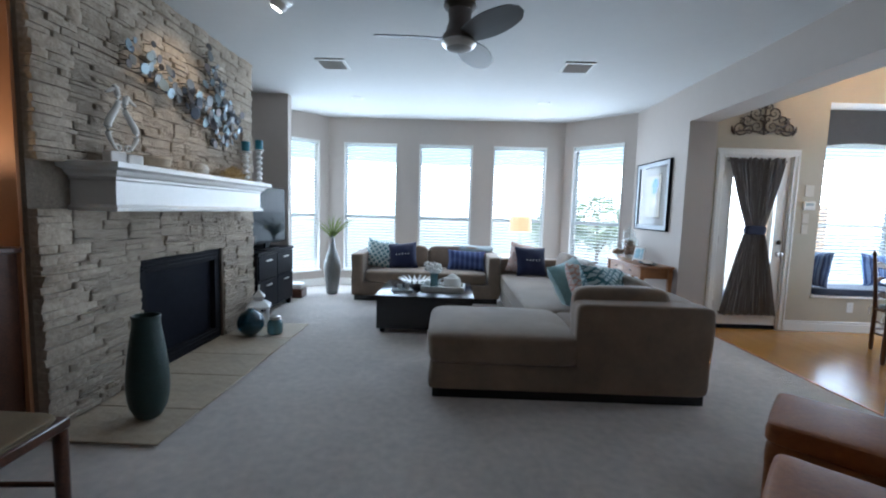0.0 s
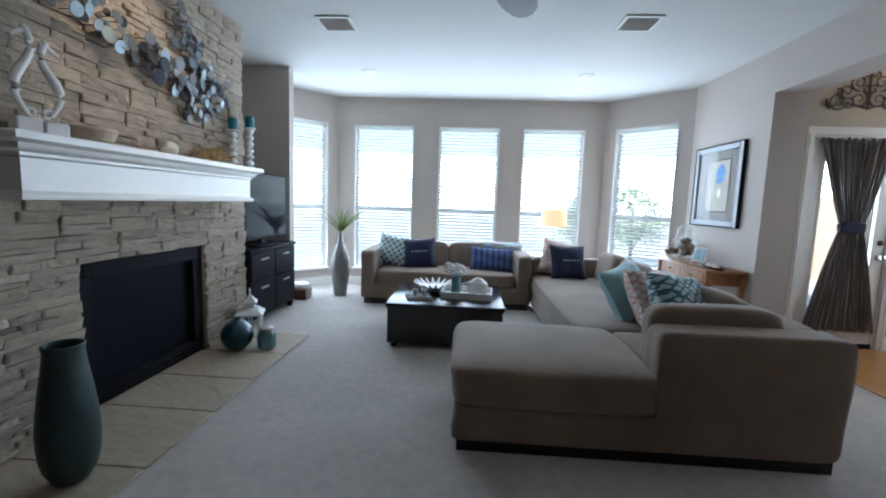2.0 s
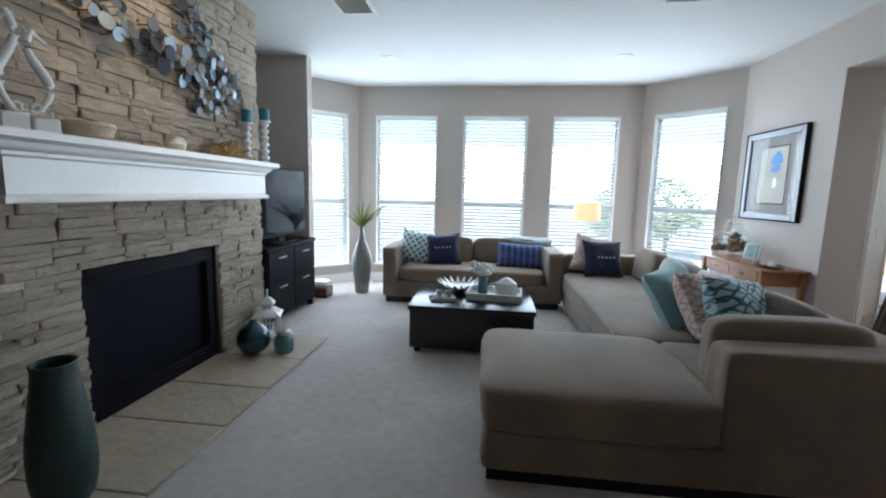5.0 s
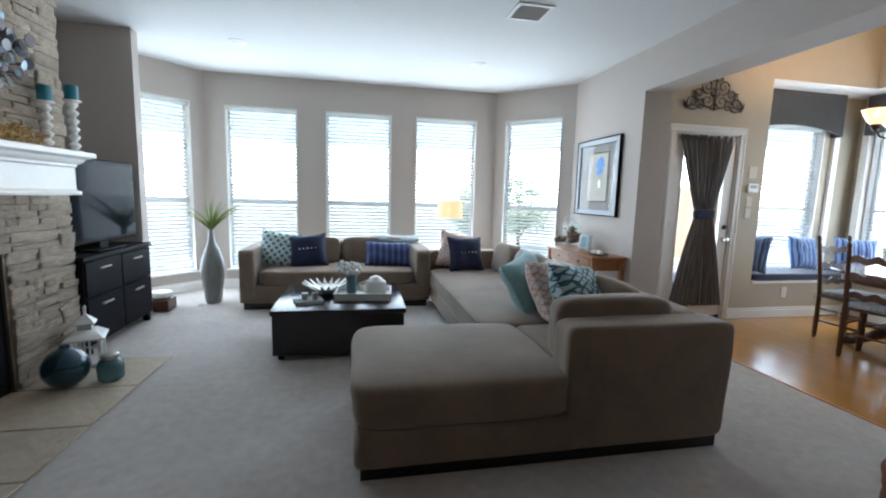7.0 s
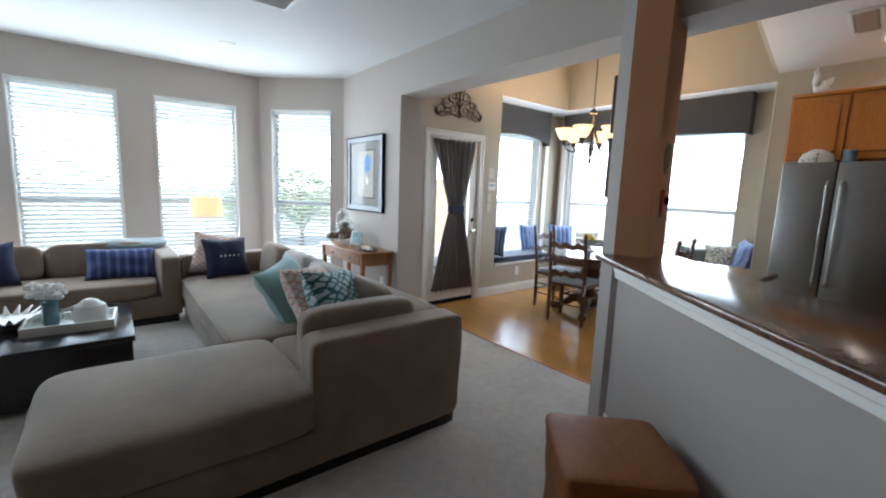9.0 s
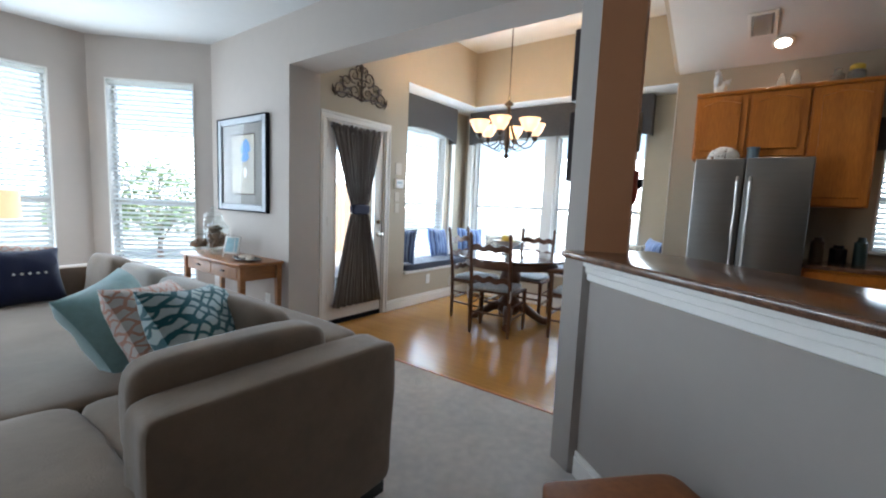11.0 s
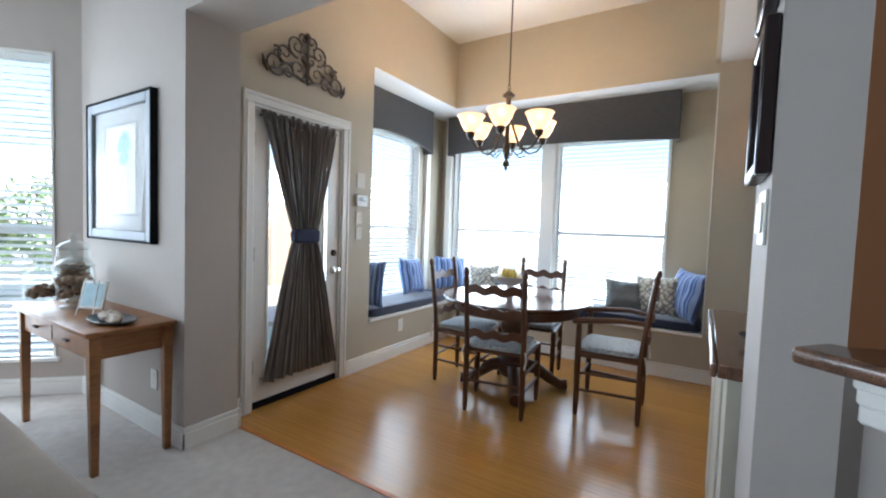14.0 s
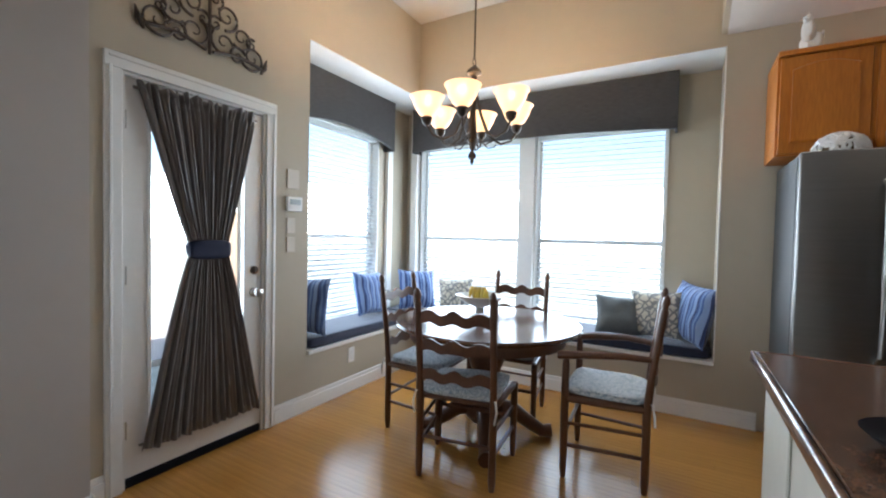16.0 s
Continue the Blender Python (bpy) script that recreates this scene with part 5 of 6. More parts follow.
part("knob", lathe([(0.03, 0), (0.03, 0.008), (0.012, 0.014), (0.012, 0.035), (0.028, 0.045), (0.026, 0.062), (0.006, 0.068)], 20), NICKEL, slab, m=pose(4.165, 3.972, 0.91, 90, 0, 0))
CURTAIN = material("grey_silk_curtain", (0.125, 0.108, 0.098), 0.40, vary=0.22, scale=3, stretch=(9, 1, 0.5), bump=0.12, bump_scale=90, sheen=0.4)
cur = thing("door_curtain", "dark grey silk hourglass curtain tied over the door glass", "curtain", pose(-0.03, 0, 0))
bm = bmesh.new()
NU, NV = 170, 48
cols = []
for j in range(NV + 1):
    z = 0.175 + (2.015 - 0.175) * j / NV
    if z > 1.19:
        s = (z - 1.19) / (2.015 - 1.19)
        xl, xr = 3.745 + (3.485 - 3.745) * s ** 0.9, 3.945 + (4.145 - 3.945) * s ** 0.9
    else:
        s = (1.19 - z) / (1.19 - 0.175)
        xl, xr = 3.745 + (3.505 - 3.745) * s ** 0.85, 3.945 + (4.185 - 3.945) * s ** 0.85
    row = []
    for i in range(NU + 1):
        u = i / NU
        drift = 0.9 * noise.noise(Vector((u * 5, z * 1.6, 2.0)))
        fold = 0.013 * math.sin(u * 88 + 2.2 * math.sin(u * 9) + drift) + 0.008 * math.sin(u * 151 + 1.3 + 2 * drift)
        fold *= 0.55 + 0.45 * min(1, (xr - xl) / 0.6)
        if z > 1.955:
            fold += 0.012 * math.sin(u * 126 + 3 * math.sin(u * 17))
        hem = 0.006 * math.sin(u * 50) if j in (0,) else 0.012 * math.sin(u * 74 + 2 * math.sin(u * 21)) if j == NV else 0
        row.append(bm.verts.new((xl + (xr - xl) * u, 3.945 + fold - 0.012, z + hem)))
    cols.append(row)
for a, b in zip(cols, cols[1:]):
    for i in range(NU):
        bm.faces.new((a[i], a[i + 1], b[i + 1], b[i]))
cloth = part("cloth", bm, CURTAIN, cur)
sol = cloth.modifiers.new("thickness", "SOLIDIFY")
sol.thickness = 0.003
part("heading_rod", tube([(3.475, 3.95, 1.985), (4.155, 3.95, 1.985)], 0.008, 10), CURTAIN, cur)
part("hem_rod", tube([(3.50, 3.95, 0.205), (4.19, 3.95, 0.205)], 0.007, 10), CURTAIN, cur)
tie = rounded(0.235, 0.075, 0.105, 5, 6, at=(3.845, 3.932, 1.135))
part("tieback", tie, material("navy_tieback", (0.008, 0.012, 0.040), 0.8, vary=0.2, scale=10), cur, "navy cloth tieback")

# wrought iron scroll
scroll = thing("iron_scroll", "dark bronze wrought iron scroll plaque above the door", "wall art", pose(3.815, 3.945, 2.28))


def spiral(cx, cz, r, turns, start, hand=1, n=26):
    return [(cx + hand * r * (1 - 0.85 * k / n) * math.cos(start + turns * 6.28 * k / n), -0.006, cz + r * (1 - 0.85 * k / n) * math.sin(start + turns * 6.28 * k / n)) for k in range(n + 1)]


for hand in (1, -1):
    for cx, cz, r, turns, start in ((0.27, 0.075, 0.085, 1.5, 3.6), (0.195, 0.165, 0.072, 1.4, 3.9), (0.10, 0.245, 0.078, 1.5, 4.6), (0.085, 0.095, 0.085, 1.5, 2.0), (0.17, 0.05, 0.058, 1.4, 0.4), (0.038, 0.315, 0.046, 1.3, 5.0), (0.26, 0.15, 0.04, 1.3, 1.0), (0.035, 0.18, 0.046, 1.3, 0.8)):
        pts = spiral(hand * cx, cz, r, turns, start, hand)
        part("scroll_bar", tube(pts, 0.0085, 6, taper=[1.0 - 0.5 * k / 26 for k in range(27)]), BRONZE, scroll)
    part("base_bar", tube([(hand * (0.02 + 0.345 * s), -0.006, 0.018 + 0.03 * math.sin(s * 3.1) + (0.05 if s > 0.97 else 0)) for s in [k / 14 for k in range(15)]], 0.010, 6), BRONZE, scroll)
    part("leaf_tip", tube([(hand * 0.33, -0.006, 0.0), (hand * 0.355, -0.006, 0.045), (hand * 0.37, -0.006, 0.10)], 0.016, 6, taper=[0.4, 1, 0.2]), BRONZE, scroll)
part("finial", lathe([(0.004, 0.30), (0.022, 0.32), (0.03, 0.345), (0.012, 0.37), (0.002, 0.375)], 12), BRONZE, scroll)
part("stem_bar", tube([(0, -0.006, 0.0), (0, -0.006, 0.32)], 0.010, 6), BRONZE, scroll)

# wall panels beside the door
pan = thing("alarm_keypad", "white alarm keypad with a small display beside the door", "keypad", pose(4.42, 3.955, 1.49))
part("housing", boxes((-0.065, 0.065, -0.024, 0, -0.05, 0.05), bevel=0.005), TRIM, pan)
part("display", boxes((-0.045, 0.045, -0.026, -0.024, -0.005, 0.032)), material("keypad_display", (0.30, 0.34, 0.33), 0.25), pan)
for k in range(3):
    part("key_row", boxes((-0.045, 0.045, -0.027, -0.024, -0.018 - 0.011 * k, -0.011 - 0.011 * k)), VENTM, pan)
wall_plate("chime_cover", pose(4.415, 3.955, 1.66), 0.10, 0.13, "pale beige door chime cover on the wall", "chime", False)
wall_plate("light_switch", pose(4.40, 3.955, 1.34), 0.07, 0.105, "white light switch beside the door", "light switch", False)
wall_plate("light_switch", pose(4.40, 3.955, 1.21), 0.07, 0.105, "white light switch beside the door", "light switch", False)

# ---- window seat ----
structure("window_seat_board", boxes((4.558, 6.438, 3.93, 4.398, 0.411, 0.436), (5.955, 6.438, 1.388, 3.93, 0.411, 0.436)), TRIM, "white painted window seat board", "window seat")
structure("niche_trim", boxes((6.40, 6.44, 2.885, 3.03, 0.52, 2.30), (6.36, 6.44, 4.22, 4.30, 0.436, 2.67), (6.02, 6.10, 4.36, 4.40, 0.436, 2.67)), TRIM, "white window mullion boards", "trim")
SEATCUSH = material("dark_navy_cushion", (0.012, 0.018, 0.045), 0.9, vary=0.2, scale=6, bump=0.2, bump_scale=180, sheen=0.3)
thing("seat_cushion", "dark navy cushion along the window seat", "cushion", pose(5.26, 4.165, 0.436), "window seat cushions", rounded(1.38, 0.45, 0.085, 10, 10, seed=41), SEATCUSH)
thing("seat_cushion", "dark navy cushion along the window seat", "cushion", pose(6.195, 2.88, 0.436, 0, 0, 90), "window seat cushions", rounded(2.96, 0.46, 0.085, 12, 12, seed=42), SEATCUSH)
ST = 0.518
pillow(BLUESTRIPE, "blue striped cotton pillow on the window seat", 0.42, 0.44, 0.15, pose(4.66, 4.12, ST, -8, 0, -78), 51, "window seat pillows")
pillow(BLUESTRIPE, "blue striped cotton pillow on the window seat", 0.44, 0.42, 0.15, pose(5.60, 4.20, ST, -14, 4, 4), 52, "window seat pillows")
pillow(BLUESTRIPE, "blue striped cotton pillow on the window seat", 0.44, 0.42, 0.15, pose(6.13, 4.02, ST, -14, 3, -30), 53, "window seat pillows")
pillow(CREAMPRINT, "cream printed pillow on the window seat", 0.36, 0.35, 0.13, pose(6.18, 3.60, ST, -16, -4, -74), 54, "window seat pillows")
pillow(GREYCLOTH, "small charcoal pillow on the window seat", 0.30, 0.26, 0.12, pose(6.16, 3.34, ST, -20, 3, -80), 55, "window seat pillows")
pillow(GREYCLOTH, "small charcoal pillow on the window seat", 0.36, 0.33, 0.13, pose(6.10, 2.05, ST, -22, 4, -70), 56, "window seat pillows")
pillow(CREAMPRINT, "cream printed pillow on the window seat", 0.40, 0.38, 0.14, pose(6.16, 1.78, ST, -14, -3, -100), 57, "window seat pillows")
pillow(BLUESTRIPE, "blue striped cotton pillow on the window seat", 0.48, 0.46, 0.16, pose(6.16, 1.58, ST, -12, 3, -150), 58, "window seat pillows")

VALANCE = material("charcoal_woven_valance", (0.095, 0.089, 0.089), 0.85, vary=0.45, scale=16, stretch=(1, 1, 7), bump=0.8, bump_scale=70, mottle=0.35)


def valance(m, length, drop, arch, returns=0.10):
    root = thing("window_valance", "charcoal woven cornice valance with an arched lower edge", "valance", m, "window valances")
    bm = bmesh.new()
    n = 24
    rows = []
    for k in range(n + 1):
        s = k / n
        z = -drop + arch * math.sin(math.pi * s) ** 0.8
        rows.append([bm.verts.new((length * s, y, zz)) for y, zz in ((0, z), (0, 0), (0.02, 0), (0.02, z))])
    for a, b in zip(rows, rows[1:]):
        for k in range(4):
            bm.faces.new((a[k], a[(k + 1) % 4], b[(k + 1) % 4], b[k]))
    bm.faces.new(rows[0][::-1])
    bm.faces.new(rows[-1])
    part("front_board", bm, VALANCE, root)
    for x in (0, length - 0.02):
        part("return_board", boxes((x, x + 0.02, 0.021, returns, -drop, 0)), VALANCE, root)


valance(pose(4.575, 4.27, 2.668), 1.43, 0.50, 0.11, 0.13)
valance(pose(6.29, 4.24, 2.668, 0, 0, -90), 2.56, 0.47, 0.05, 0.15)
valance(pose(5.90, -0.12, 2.16, 0, 0, -90), 1.5, 0.28, 0.03, 0.07)

# ---- dining table and chairs ----
din = thing("dining_table", "round dark wooden pedestal dining table with a glossy top", "dining table", pose(4.93, 2.70, 0))
GLOSSWOOD = material("polished_walnut", (0.10, 0.042, 0.022), 0.16, vary=0.3, scale=2, stretch=(1, 7, 1), second=(0.06, 0.024, 0.014), coat=0.4)
part("tabletop", lathe([(0.001, 0.715), (0.57, 0.715), (0.595, 0.725), (0.60, 0.738), (0.59, 0.75), (0.001, 0.752)], 64), GLOSSWOOD, din)
part("apron", lathe([(0.48, 0.64), (0.50, 0.64), (0.50, 0.715), (0.48, 0.715)], 48), CHAIRWOOD, din)
part("pedestal", lathe([(0.10, 0.10), (0.13, 0.14), (0.12, 0.24), (0.07, 0.30), (0.09, 0.42), (0.12, 0.50), (0.09, 0.60), (0.15, 0.66), (0.2, 0.70)], 28), CHAIRWOOD, din)
for k in range(4):
    part("foot", tube([(0.07, 0, 0.19), (0.18, 0, 0.17), (0.28, 0, 0.10), (0.37, 0, 0.045), (0.43, 0, 0.048)], 0.052, 10, taper=[1.1, 1, 0.85, 0.75, 0.85]), CHAIRWOOD, din, m=pose(0, 0, 0, 0, 0, 45 + 90 * k - 20))
fruit = thing("fruit_bowl", "white footed bowl with bananas on the dining table", "fruit bowl", pose(4.98, 2.78, 0.752))
part("bowl", lathe([(0.07, 0), (0.075, 0.01), (0.03, 0.03), (0.03, 0.07), (0.10, 0.10), (0.165, 0.15), (0.16, 0.152), (0.09, 0.108), (0.002, 0.09)], 32), WHITECER, fruit)
BANANA = material("banana_peel", (0.62, 0.45, 0.05), 0.45, vary=0.15, scale=14)
for k in range(4):
    part("banana", tube([(-0.08 + 0.02 * s * 4, 0.028 * k - 0.045, 0.145 + 0.05 * math.sin(s * 3.1)) for s in [q / 8 * 2 for q in range(9)]], 0.018, 8, taper=[0.35, 0.8, 1, 1.05, 1.05, 1, 0.9, 0.7, 0.3]), BANANA, fruit)
part("apple", lathe([(0.01, 0), (0.03, 0.005), (0.038, 0.035), (0.028, 0.065), (0.006, 0.06)], 16, at=(0.07, 0.03, 0.118)), material("green_apple", (0.22, 0.34, 0.05), 0.35, vary=0.2), fruit)

PAD = lattice("blue_white_seat_pad", (0.56, 0.59, 0.60), (0.26, 0.32, 0.37), 15.0, 0.12, 7.0)


def ladder_back(arms=False):
    """Chair facing +y, its seat centre over the origin."""
    root = thing("dining_chair", "dark-stained wooden ladder-back dining chair with a tied seat pad" + (" and arms" if arms else ""), "chair", group="" if arms else "chairs round the table")
    w0, w1, d = 0.20, 0.235, 0.20
    for s in (-1, 1):
        prof = [(0.014, 0), (0.019, 0.05), (0.020, 0.42), (0.018, 0.60), (0.019, 0.94), (0.014, 0.96), (0.021, 0.985), (0.016, 1.01), (0.004, 1.025)]
        bm = lathe(prof, 12)
        for v in bm.verts:
            v.co.y -= max(0, v.co.z - 0.42) ** 1.3 * 0.14
        part("back_post", bm, CHAIRWOOD, root, m=pose(s * w0, -d, 0))
        part("front_leg", lathe([(0.013, 0), (0.018, 0.05), (0.021, 0.30), (0.021, 0.44)] + ([(0.019, 0.62), (0.014, 0.66)] if arms else []), 12), CHAIRWOOD, root, m=pose(s * w1, d, 0))
        part("side_stretcher", tube([(s * w0, -d, 0.18), (s * w1, d, 0.18)], 0.011, 8), CHAIRWOOD, root)
        part("side_stretcher", tube([(s * w0, -d, 0.30), (s * w1, d, 0.30)], 0.010, 8), CHAIRWOOD, root)
        part("seat_rail", tube([(s * w0, -d, 0.43), (s * w1, d, 0.43)], 0.018, 8), CHAIRWOOD, root)
        if arms:
            part("armrest", tube([(s * w0, -d - 0.01, 0.69), (s * 0.235, -0.08, 0.70), (s * 0.25, 0.10, 0.685), (s * 0.245, d + 0.04, 0.665)], 0.02, 8, taper=[0.8, 1, 1.1, 1.2]), CHAIRWOOD, root)
    part("front_stretcher", tube([(-w1, d, 0.24), (w1, d, 0.24)], 0.012, 8), CHAIRWOOD, root)
    part("back_stretcher", tube([(-w0, -d, 0.22), (w0, -d, 0.22)], 0.010, 8), CHAIRWOOD, root)
    part("seat", boxes((-0.215, 0.215, -0.20, 0.20, 0.425, 0.447), bevel=0.008), CHAIRWOOD, root)
    pad = rounded(0.43, 0.41, 0.042, 6, 11, crown=0.004, at=(0, 0.005, 0.447), seed=61)
    for v in pad.verts:
        if v.co.z > 0.468:
            v.co.z -= 0.012 * sum(math.exp(-((v.co.x - a) ** 2 + (v.co.y - b) ** 2) / 0.0012) for a in (-0.09, 0.09) for b in (-0.085, 0.095)) - 0.004 * noise.noise(v.co * 11)
    part("seat_pad", pad, PAD, root, "blue and white patterned seat pad")
    for s in (-1, 1):
        part("pad_tie", tube([(s * 0.19, -0.19, 0.46), (s * 0.215, -0.225, 0.47), (s * 0.225, -0.235, 0.42), (s * 0.215, -0.24, 0.36)], 0.006, 5), WHITECER, root)
    for z, hgt in ((0.56, 0.055), (0.72, 0.055), (0.87, 0.06)):
        bm = bmesh.new()
        n = 18
        rows = []
        for k in range(n + 1):
            u = 2 * k / n - 1
            yb = -d - max(0, z - 0.42) ** 1.3 * 0.14 - 0.03 * (1 - u * u)
            top = z + hgt * (0.55 + 0.28 * math.cos(u * 9.4) * (1 - 0.5 * abs(u)))
            bot = z - hgt * (0.45 - 0.16 * math.cos(u * 9.4))
            rows.append([bm.verts.new((u * w0, yb + a, b)) for a, b in ((-0.006, bot), (-0.006, top), (0.006, top), (0.006, bot))])
        for a, b in zip(rows, rows[1:]):
            for k in range(4):
                bm.faces.new((a[k], a[(k + 1) % 4], b[(k + 1) % 4], b[k]))
        bm.faces.new(rows[0][::-1])
        bm.faces.new(rows[-1])
        part("ladder_slat", bm, CHAIRWOOD, root)
    return root


chair = ladder_back()
chair.matrix_basis = pose(4.527, 2.64, 0, 0, 0, -80)
copy_thing(chair, pose(4.87, 3.10, 0, 0, 0, -178))
copy_thing(chair, pose(5.37, 2.70, 0, 0, 0, 93))
arm_chair = ladder_back(True)
arm_chair.matrix_basis = pose(4.945, 1.945, 0, 0, 0, 3)

# ---- chandelier ----
CX, CY = 4.93, 2.84
chan = thing("chandelier", "bronze six-arm chandelier with lit frosted glass bowls", "chandelier", pose(CX, CY, 0))
SHADEGLASS = material("amber_frosted_glass", (0.85, 0.62, 0.36), 0.4, vary=0.08, scale=8, transmission=0.25, emit=((1.0, 0.64, 0.32), 0.42))
part("chain", tube([(0, 0, 2.46), (0, 0, 3.38)], 0.006, 6), BRONZE, chan)
part("ceiling_rose", lathe([(0.06, 3.399), (0.06, 3.385), (0.03, 3.36), (0.008, 3.34)], 20), BRONZE, chan)
part("hanging_ring", tube([(0.022 * math.cos(a), 0, 2.44 + 0.026 * math.sin(a)) for a in [0.3927 * k for k in range(17)]], 0.004, 6), BRONZE, chan)
part("crown", lathe([(0.006, 2.42), (0.03, 2.40), (0.05, 2.38), (0.05, 2.365), (0.02, 2.35), (0.022, 2.20), (0.015, 2.05), (0.03, 1.95), (0.02, 1.88), (0.010, 1.86)], 20), BRONZE, chan)
part("finial", lathe([(0.008, 1.865), (0.026, 1.835), (0.028, 1.815), (0.010, 1.80), (0.014, 1.79), (0.002, 1.765)], 14), BRONZE, chan)
bowl_bm = lathe([(0.03, 2.055), (0.055, 2.075), (0.082, 2.12), (0.098, 2.165), (0.112, 2.185), (0.108, 2.188), (0.092, 2.165), (0.076, 2.12), (0.045, 2.08), (0.001, 2.07)], 28)
bowl_me = finish("glass_bowl", bowl_bm, SHADEGLASS)
arm_bm = tube([(0.02, 0, 2.25), (0.06, 0, 2.10), (0.12, 0, 1.96), (0.20, 0, 1.92), (0.27, 0, 1.945), (0.305, 0, 2.0), (0.31, 0, 2.045)], 0.008, 8)
arm_me = finish("arm", arm_bm, BRONZE)
curl_me = finish("curl", tube([(0.06, 0, 1.93), (0.11, 0, 1.885), (0.16, 0, 1.90), (0.165, 0, 1.94), (0.135, 0, 1.95), (0.13, 0, 1.925)], 0.005, 6), BRONZE)
cup_me = finish("socket_cup", lathe([(0.012, 2.0), (0.03, 2.02), (0.036, 2.05), (0.03, 2.06)], 16), BRONZE)
for k in range(6):
    m6 = pose(0, 0, 0, 0, 0, 60 * k + 14)
    for nm, me in (("arm", arm_me), ("curl", curl_me)):
        o = new(nm, me)
        o.parent, o.matrix_basis = chan, m6
    for nm, me in (("socket_cup", cup_me), ("glass_bowl", bowl_me)):
        o = new(nm, me)
        o.parent, o.matrix_basis = chan, m6 @ Matrix.Translation((0.31, 0, 0))
    p = m6 @ Vector((0.31, 0, 2.15))
    bulb("chandelier_bulb", (CX + p.x, CY + p.y, 2.16), CHANDELIER_W, WARM, 0.03)

# ---- kitchen ----
fridge = thing("refrigerator", "stainless steel side-by-side refrigerator", "refrigerator")
part("body", boxes((5.37, 5.96, 0.24, 1.08, 0.02, 1.775), bevel=0.004), material("fridge_side", (0.07, 0.073, 0.078), 0.45, 0.3, vary=0.08), fridge)
for a, b, hy in ((0.24, 0.697, 0.655), (0.703, 1.08, 0.745)):
    d = part("fridge_door", boxes((5.30, 5.368, a, b, 0.06, 1.785), bevel=0.012, segments=3), STEEL, fridge)
    part("handle", tube([(5.30, hy, 0.70), (5.258, hy, 0.74), (5.255, hy, 1.15), (5.258, hy, 1.58), (5.30, hy, 1.62)], 0.012, 8), NICKEL, d)


def cabinet(y0, y1, z0, z1, doors, x0=5.60, x1=5.975):
    root = thing("wall_cabinet", "honey oak wall cabinet with arched raised-panel doors", "cabinet", group="kitchen wall cabinets")
    part("carcass", boxes((x0 + 0.002, x1, y0, y1, z0, z1)), OAKCAB, root)
    part("crown_strip", boxes((x0 - 0.03, x1, y0 - 0.002, y1 + 0.002, z1, z1 + 0.03), bevel=0.005), OAKCAB, root)
    w = (y1 - y0) / doors
    for k in range(doors):
        a, b = y0 + w * k + 0.012, y0 + w * (k + 1) - 0.012
        d = part("cabinet_door", boxes((x0 - 0.018, x0, a, b, z0 + 0.012, z1 - 0.012), bevel=0.003), OAKCAB, root)
        bm = bmesh.new()
        n, rows = 16, []
        for i in range(n + 1):
            s = i / n
            y = a + 0.055 + (b - a - 0.11) * s
            top = z1 - 0.085 + 0.035 * math.sin(math.pi * s)
            rows.append([bm.verts.new((x, y, z)) for x, z in ((x0 - 0.018, z0 + 0.07), (x0 - 0.034, z0 + 0.082), (x0 - 0.034, top - 0.012), (x0 - 0.018, top))])
        for p, q in zip(rows, rows[1:]):
            for i in range(3):
                bm.faces.new((p[i], q[i], q[i + 1], p[i + 1]))
        bm.faces.new(rows[0])
        bm.faces.new(rows[-1][::-1])
        part("raised_panel", bm, OAKCAB, d)


cabinet(0.295, 1.15, 1.815, 2.40, 2)
cabinet(-0.14, 0.293, 1.39, 2.40, 1)
base = thing("base_cabinet", "honey oak base cabinet under a granite counter", "cabinet")
part("carcass", boxes((5.42, 5.97, -2.6, 0.23, 0.10, 0.87)), OAKCAB, base)
for k in range(5):
    a = 0.22 - 0.58 * k
    d = part("cabinet_door", boxes((5.40, 5.419, a - 0.55, a, 0.12, 0.66), bevel=0.003), OAKCAB, base)
    part("drawer", boxes((5.40, 5.419, a - 0.55, a, 0.68, 0.85), bevel=0.003), OAKCAB, base)
thing("countertop", "dark brown granite kitchen countertop", "countertop", bm=boxes((5.38, 5.975, -2.6, 0.234, 0.871, 0.905), bevel=0.006), mat=GRANITE)
CREAMPAINT = material("cream_cabinet_paint", (0.48, 0.45, 0.38), 0.45, vary=0.04, scale=3)
pen = thing("peninsula_cabinet", "white panelled kitchen peninsula cabinet", "cabinet")
part("carcass", boxes((3.13, 4.16, 0.80, 1.345, 0.0, 0.88)), CREAMPAINT, pen)
part("panel", boxes((3.32, 3.70, 1.345, 1.353, 0.10, 0.82), (3.76, 4.10, 1.345, 1.353, 0.10, 0.82), bevel=0.003), CREAMPAINT, pen)
pen_top = thing("countertop", "dark brown granite peninsula countertop with a pale edge", "countertop")
part("slab", boxes((3.125, 4.192, 0.75, 1.370, 0.881, 0.92), bevel=0.003), GRANITE, pen_top)
part("front_edge", boxes((3.125, 4.21, 1.371, 1.388, 0.879, 0.9215), bevel=0.008, segments=3), GRANITE, pen_top, "rounded polished edge")
part("end_edge", boxes((4.193, 4.21, 0.75, 1.370, 0.879, 0.9215), bevel=0.008, segments=3), GRANITE, pen_top)
dish = thing("sink_dish", "dark wire dish with a white cup on the counter", "dish", pose(3.46, 1.20, 0.92, 0, 0, 30))
